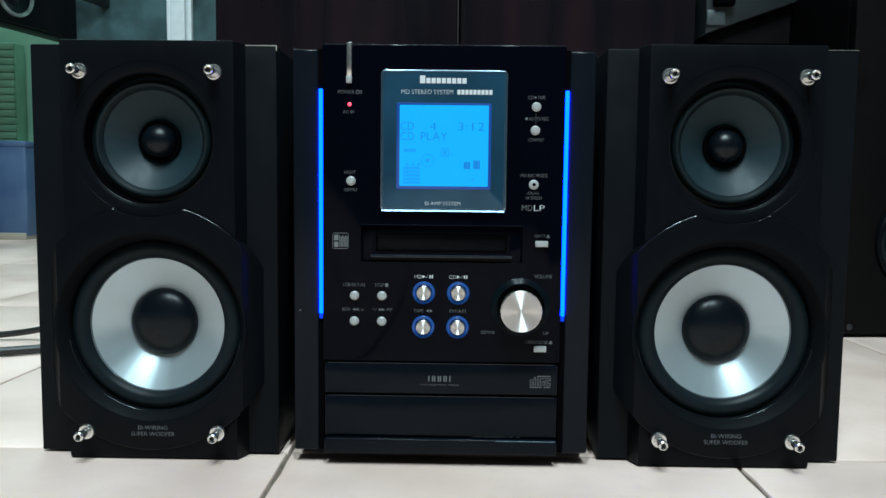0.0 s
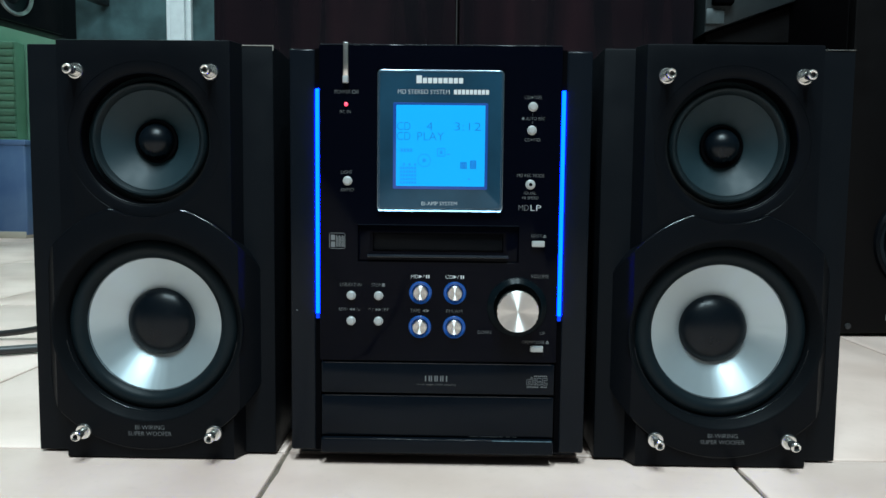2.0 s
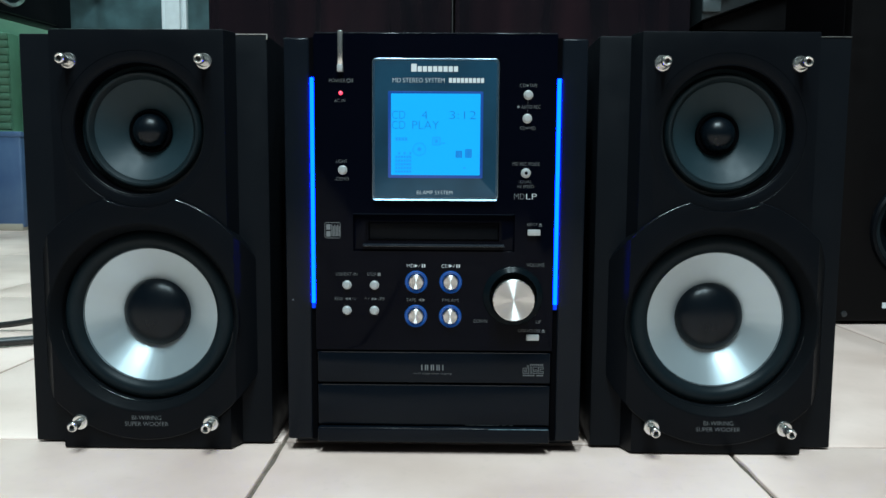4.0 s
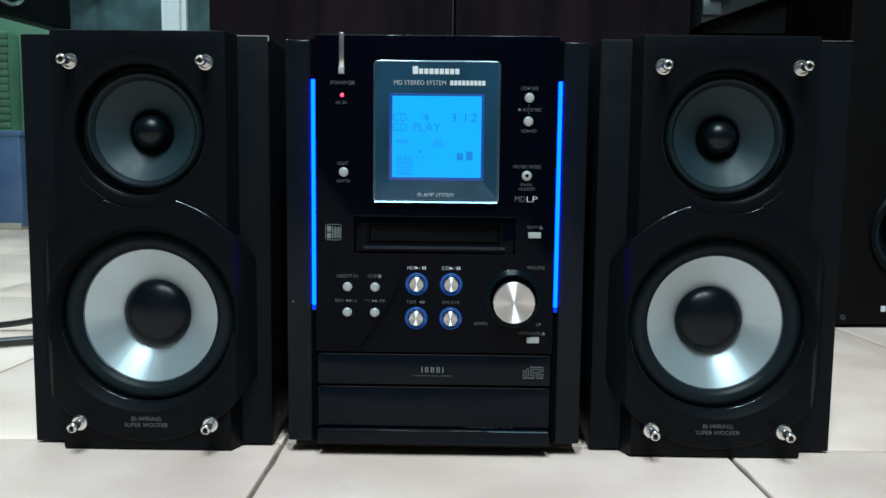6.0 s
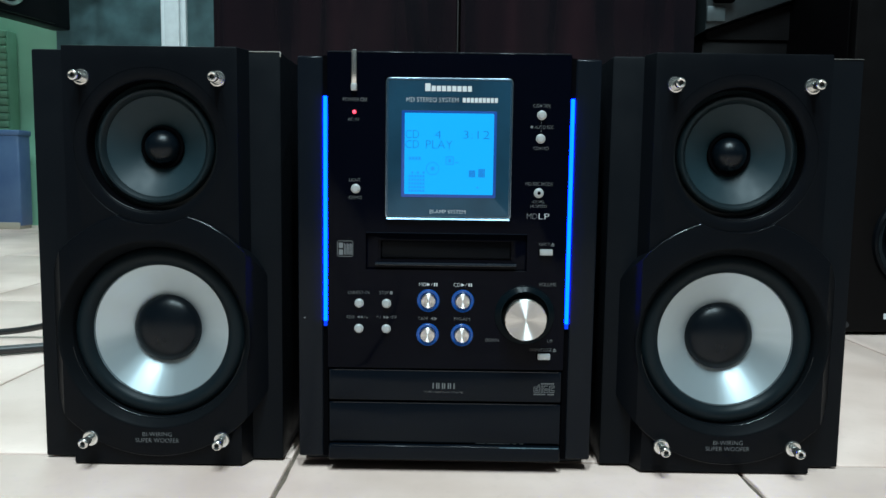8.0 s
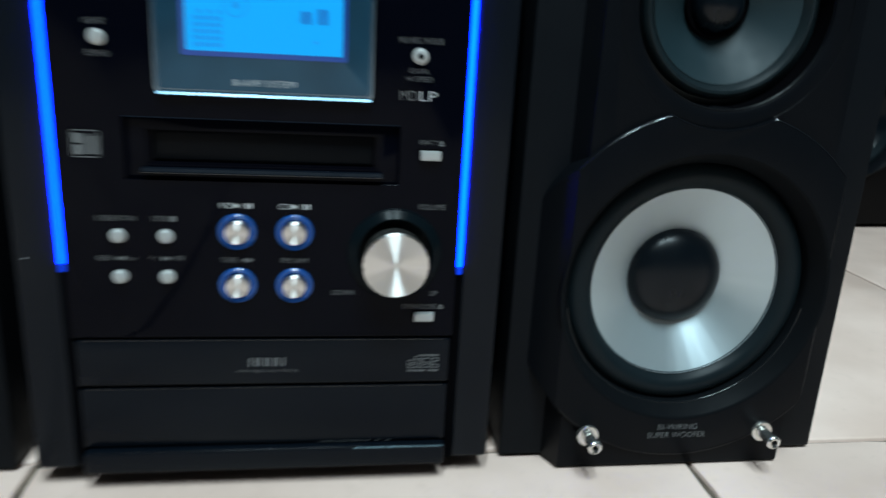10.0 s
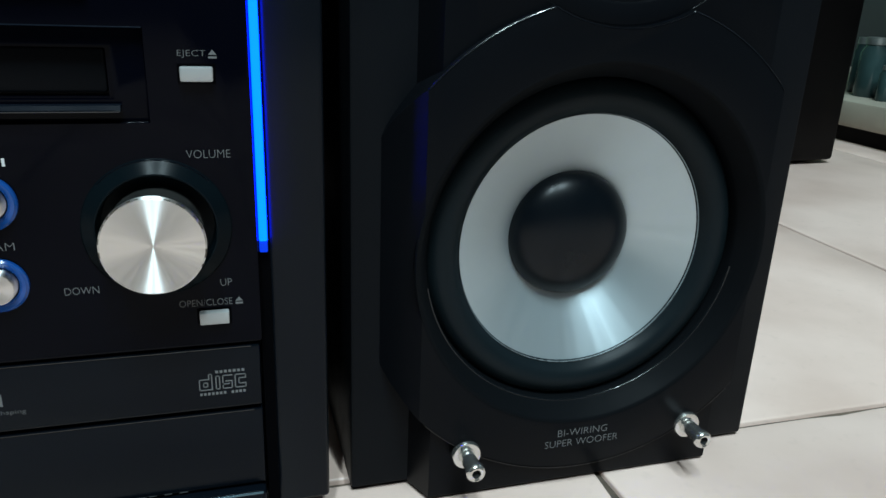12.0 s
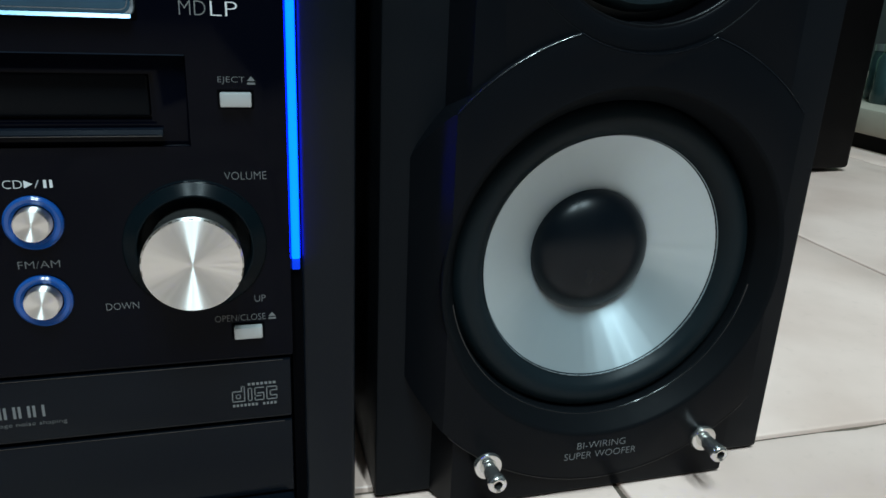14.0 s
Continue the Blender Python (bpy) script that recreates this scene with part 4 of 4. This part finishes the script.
def blue_crate():
    t = thing("storage_crate", -1.40, 2.36, FLOOR, "worn blue plastic storage crate on the floor", "crate")
    part("body", box(-0.048, 0.048, 0.0, 0.068, 0.010, 0.306, 0.006, 3), plastic_blue, t)
    part("rim", box(-0.052, 0.052, -0.004, 0.070, 0.296, 0.314, 0.004, 2), plastic_blue, t)
    part("skid", box(-0.044, 0.044, -0.003, 0.066, 0.0, 0.022, 0.003), beige, t, "pale scuffed skid")
    return t


blue_crate()


def green_drawers():
    t = thing("drawer_tower", -1.642, 2.48, FLOOR, "green ribbed plastic drawer tower standing by the wall", "drawers")
    part("body", box(-0.20, 0.195, 0.006, 0.065, 0.0, 0.645, 0.006), plastic_green, t)
    for k in range(26):
        part("rib", box(-0.198, 0.193, -0.003, 0.0065, 0.012 + 0.0243 * k, 0.0335 + 0.0243 * k, 0.002), plastic_green, t)
    return t


green_drawers()


def dark_bin():
    t = thing("waste_bin", -1.512, 2.32, FLOOR, "small black bin standing on the tiles", "bin")
    body = part("body", lathe([(0, 0.0), (0.040, 0.0), (0.052, 0.235), (0.055, 0.237), (0.055, 0.245), (0.050, 0.245), (0.038, 0.01), (0, 0.01)], 0, 0, 32), front_black, t)
    body.matrix_local = pose(0, 0, 0, 90)
    return t


dark_bin()


# a thin flat-panel thing of unclear kind, built here as a speaker
def wall_speaker():
    t = thing("wall_speaker", -1.214, 2.156, 0.622, "slim black flat-panel thing built as a speaker, held out from the wall on a steel bracket", "speaker", turn=77)
    part("cabinet", box(-0.30, 0.20, 0.0, 0.06, 0.0, 0.42, 0.006), vinyl, t)
    part("baffle", carve(box(-0.295, 0.125, -0.014, -0.001, 0.005, 0.415, 0.004), disc_cutter(0.052, -0.05, 0.05, -0.057, 0.085)), satin, t)
    part("driver_ring", lathe([(0.064, -0.014), (0.062, -0.020), (0.054, -0.018), (0.051, -0.002)], -0.057, 0.085, 56), junk_metal, t, "bright driver ring")
    part("driver_cone", lathe([(0.052, -0.008), (0.03, -0.002), (0.02, -0.008), (0, -0.012)], -0.057, 0.085, 48), cap_black, t)
    part("bracket", box(0.195, 0.375, 0.015, 0.045, 0.15, 0.20, 0.004), steel_grey, t, "steel wall bracket")
    return t


wall_speaker()


# ---- glass showcase beside the tall speaker ----
def showcase():
    t = thing("glass_showcase", 0.815, 0.40, FLOOR, "low glass showcase with a beige base, full of metal bits", "showcase")
    part("plinth", box(0.014, 0.42, 0.01, 0.95, 0.0, 0.020), front_black, t)
    part("base", box(0.0, 0.43, 0.0, 0.96, 0.020, 0.052, 0.004), beige, t, "beige laminate base")
    part("back_panel", box(0.40, 0.43, 0.0, 0.96, 0.052, 0.80, 0.003), steel_grey, t)
    part("shelf", box(0.01, 0.40, 0.01, 0.95, 0.31, 0.322, 0.002), beige, t)
    for yy in (0.0, 0.944):
        part("post", box(0.0, 0.016, yy, yy + 0.016, 0.052, 0.80, 0.002), junk_metal, t)
    part("rail", box(0.0, 0.43, 0.0, 0.96, 0.80, 0.82, 0.003), junk_metal, t)
    return t


showcase()
rng = random.Random(7)


# made-up jar shapes fill in for unclear clutter; bright lids give its glints
def jar(x, y, z, r, h, mat, label):
    t = thing("jar", x, y, z, label, "jar", "showcase jars")
    body = part("body", lathe([(0, 0), (r * 0.92, 0), (r, 0.06 * h), (r, 0.74 * h), (r * 0.72, 0.86 * h), (r * 0.70, 0.9 * h), (0, 0.9 * h)], 0, 0, 28), mat, t)
    body.matrix_local = pose(0, 0, 0, -90) @ Matrix.Diagonal((1, -1, 1, 1))
    lid = part("lid", lathe([(0, 0.88 * h), (r * 0.78, 0.88 * h), (r * 0.78, h), (0, h)], 0, 0, 28), junk_metal, t, "bright metal lid")
    lid.matrix_local = pose(0, 0, 0, -90) @ Matrix.Diagonal((1, -1, 1, 1))
    return t


for k in range(20):
    yy = 0.47 + 0.043 * k
    for zz in (FLOOR + 0.052, FLOOR + 0.322):
        jar(0.875 + rng.uniform(-0.015, 0.03), yy + rng.uniform(-0.02, 0.02), zz, rng.uniform(0.008, 0.019), rng.uniform(0.025, 0.075),
            junk_dark if rng.random() < 0.6 else junk_metal, "jar shape with a bright lid, in place of unclear clutter on a showcase shelf")


# ---- cables ----
cable("speaker_cable", [(-0.92, 0.60, 0.0080), (-0.72, 0.70, 0.0080), (-0.58, 0.80, 0.0080), (-0.48, 0.83, 0.0080), (-0.40, 0.80, 0.030), (-0.30, 0.74, 0.10), (-0.22, 0.70, 0.12), (-0.181, 0.676, 0.12)], 0.0036, cable_black, "thin black speaker cable rising from the tiles", "cable")
cable("power_cable", [(-0.95, 0.60, 0.0090), (-0.72, 0.66, 0.0090), (-0.56, 0.70, 0.0090), (-0.45, 0.735, 0.0090), (-0.36, 0.79, 0.0090), (-0.15, 0.88, 0.0090), (0.02, 0.85, 0.02), (0.03, 0.772, 0.08)], 0.0046, cable_black, "thick black power cable lying on the tiles", "cable")


# ---- floor tiles ----
PITCH, TX, TY = 0.2890, -0.0985, 0.4805   # tiles twice as long as wide


def tile_mesh(w, d):
    """One tile with a slightly uneven, worn outline and rounded arris."""
    rg = random.Random(int(w * 9e4) + int(d * 7e3))
    loop = []
    for (ax, ay), (bx, by), n in (((-1, -1), (1, -1), w), ((1, -1), (1, 1), d), ((1, 1), (-1, 1), w), ((-1, 1), (-1, -1), d)):
        steps = max(2, int(n / 0.016))
        for k in range(steps):
            f = k / steps
            inset = 0.0 if k == 0 else abs(rg.gauss(0, 0.00022)) + (rg.uniform(0.0004, 0.0011) if rg.random() < 0.07 else 0)
            loop.append(((ax + (bx - ax) * f) * (w / 2 - inset), (ay + (by - ay) * f) * (d / 2 - inset)))
    bm = bmesh.new()
    rings = []
    for shrink, z in ((0.0, -0.006), (0.0, -0.0008), (0.0003, -0.00025), (0.0010, 0.0)):
        rings.append([bm.verts.new((x * (1 - 2 * shrink / w), y * (1 - 2 * shrink / d), z)) for x, y in loop])
    n = len(loop)
    for lo, hi in zip(rings, rings[1:]):
        for k in range(n):
            bm.faces.new((lo[k], lo[(k + 1) % n], hi[(k + 1) % n], hi[k]))
    bm.faces.new(rings[-1])
    me = bpy.data.meshes.new("tile")
    bm.to_mesh(me)
    bm.free()
    me.materials.append(tile_mat)
    me.shade_smooth()
    me.set_sharp_from_angle(angle=radians(50))
    return me


tile_data = {}
tr = random.Random(3)
for i in range(-9, 9):
    for j in range(-6, 5):
        # whole tiles, cut where they meet the walls
        x0, x1 = max(rx0, TX + i * PITCH + 0.0014), min(rx1, TX + (i + 1) * PITCH - 0.0014)
        y0, y1 = max(ry0, TY + 2 * j * PITCH + 0.0014), min(ry1, TY + 2 * (j + 1) * PITCH - 0.0014)
        if x1 - x0 < 0.02 or y1 - y0 < 0.02:
            continue
        size = (round(x1 - x0, 4), round(y1 - y0, 4))
        if size not in tile_data:
            tile_data[size] = tile_mesh(*size)
        ob = new("tile", tile_data[size])
        ob.parent = floor
        ob.matrix_local = pose((x0 + x1) / 2, (y0 + y1) / 2, FLOOR + tr.uniform(-0.0002, 0.0002), tr.uniform(-0.02, 0.02), tr.uniform(-0.02, 0.02), 180 * tr.randrange(2))
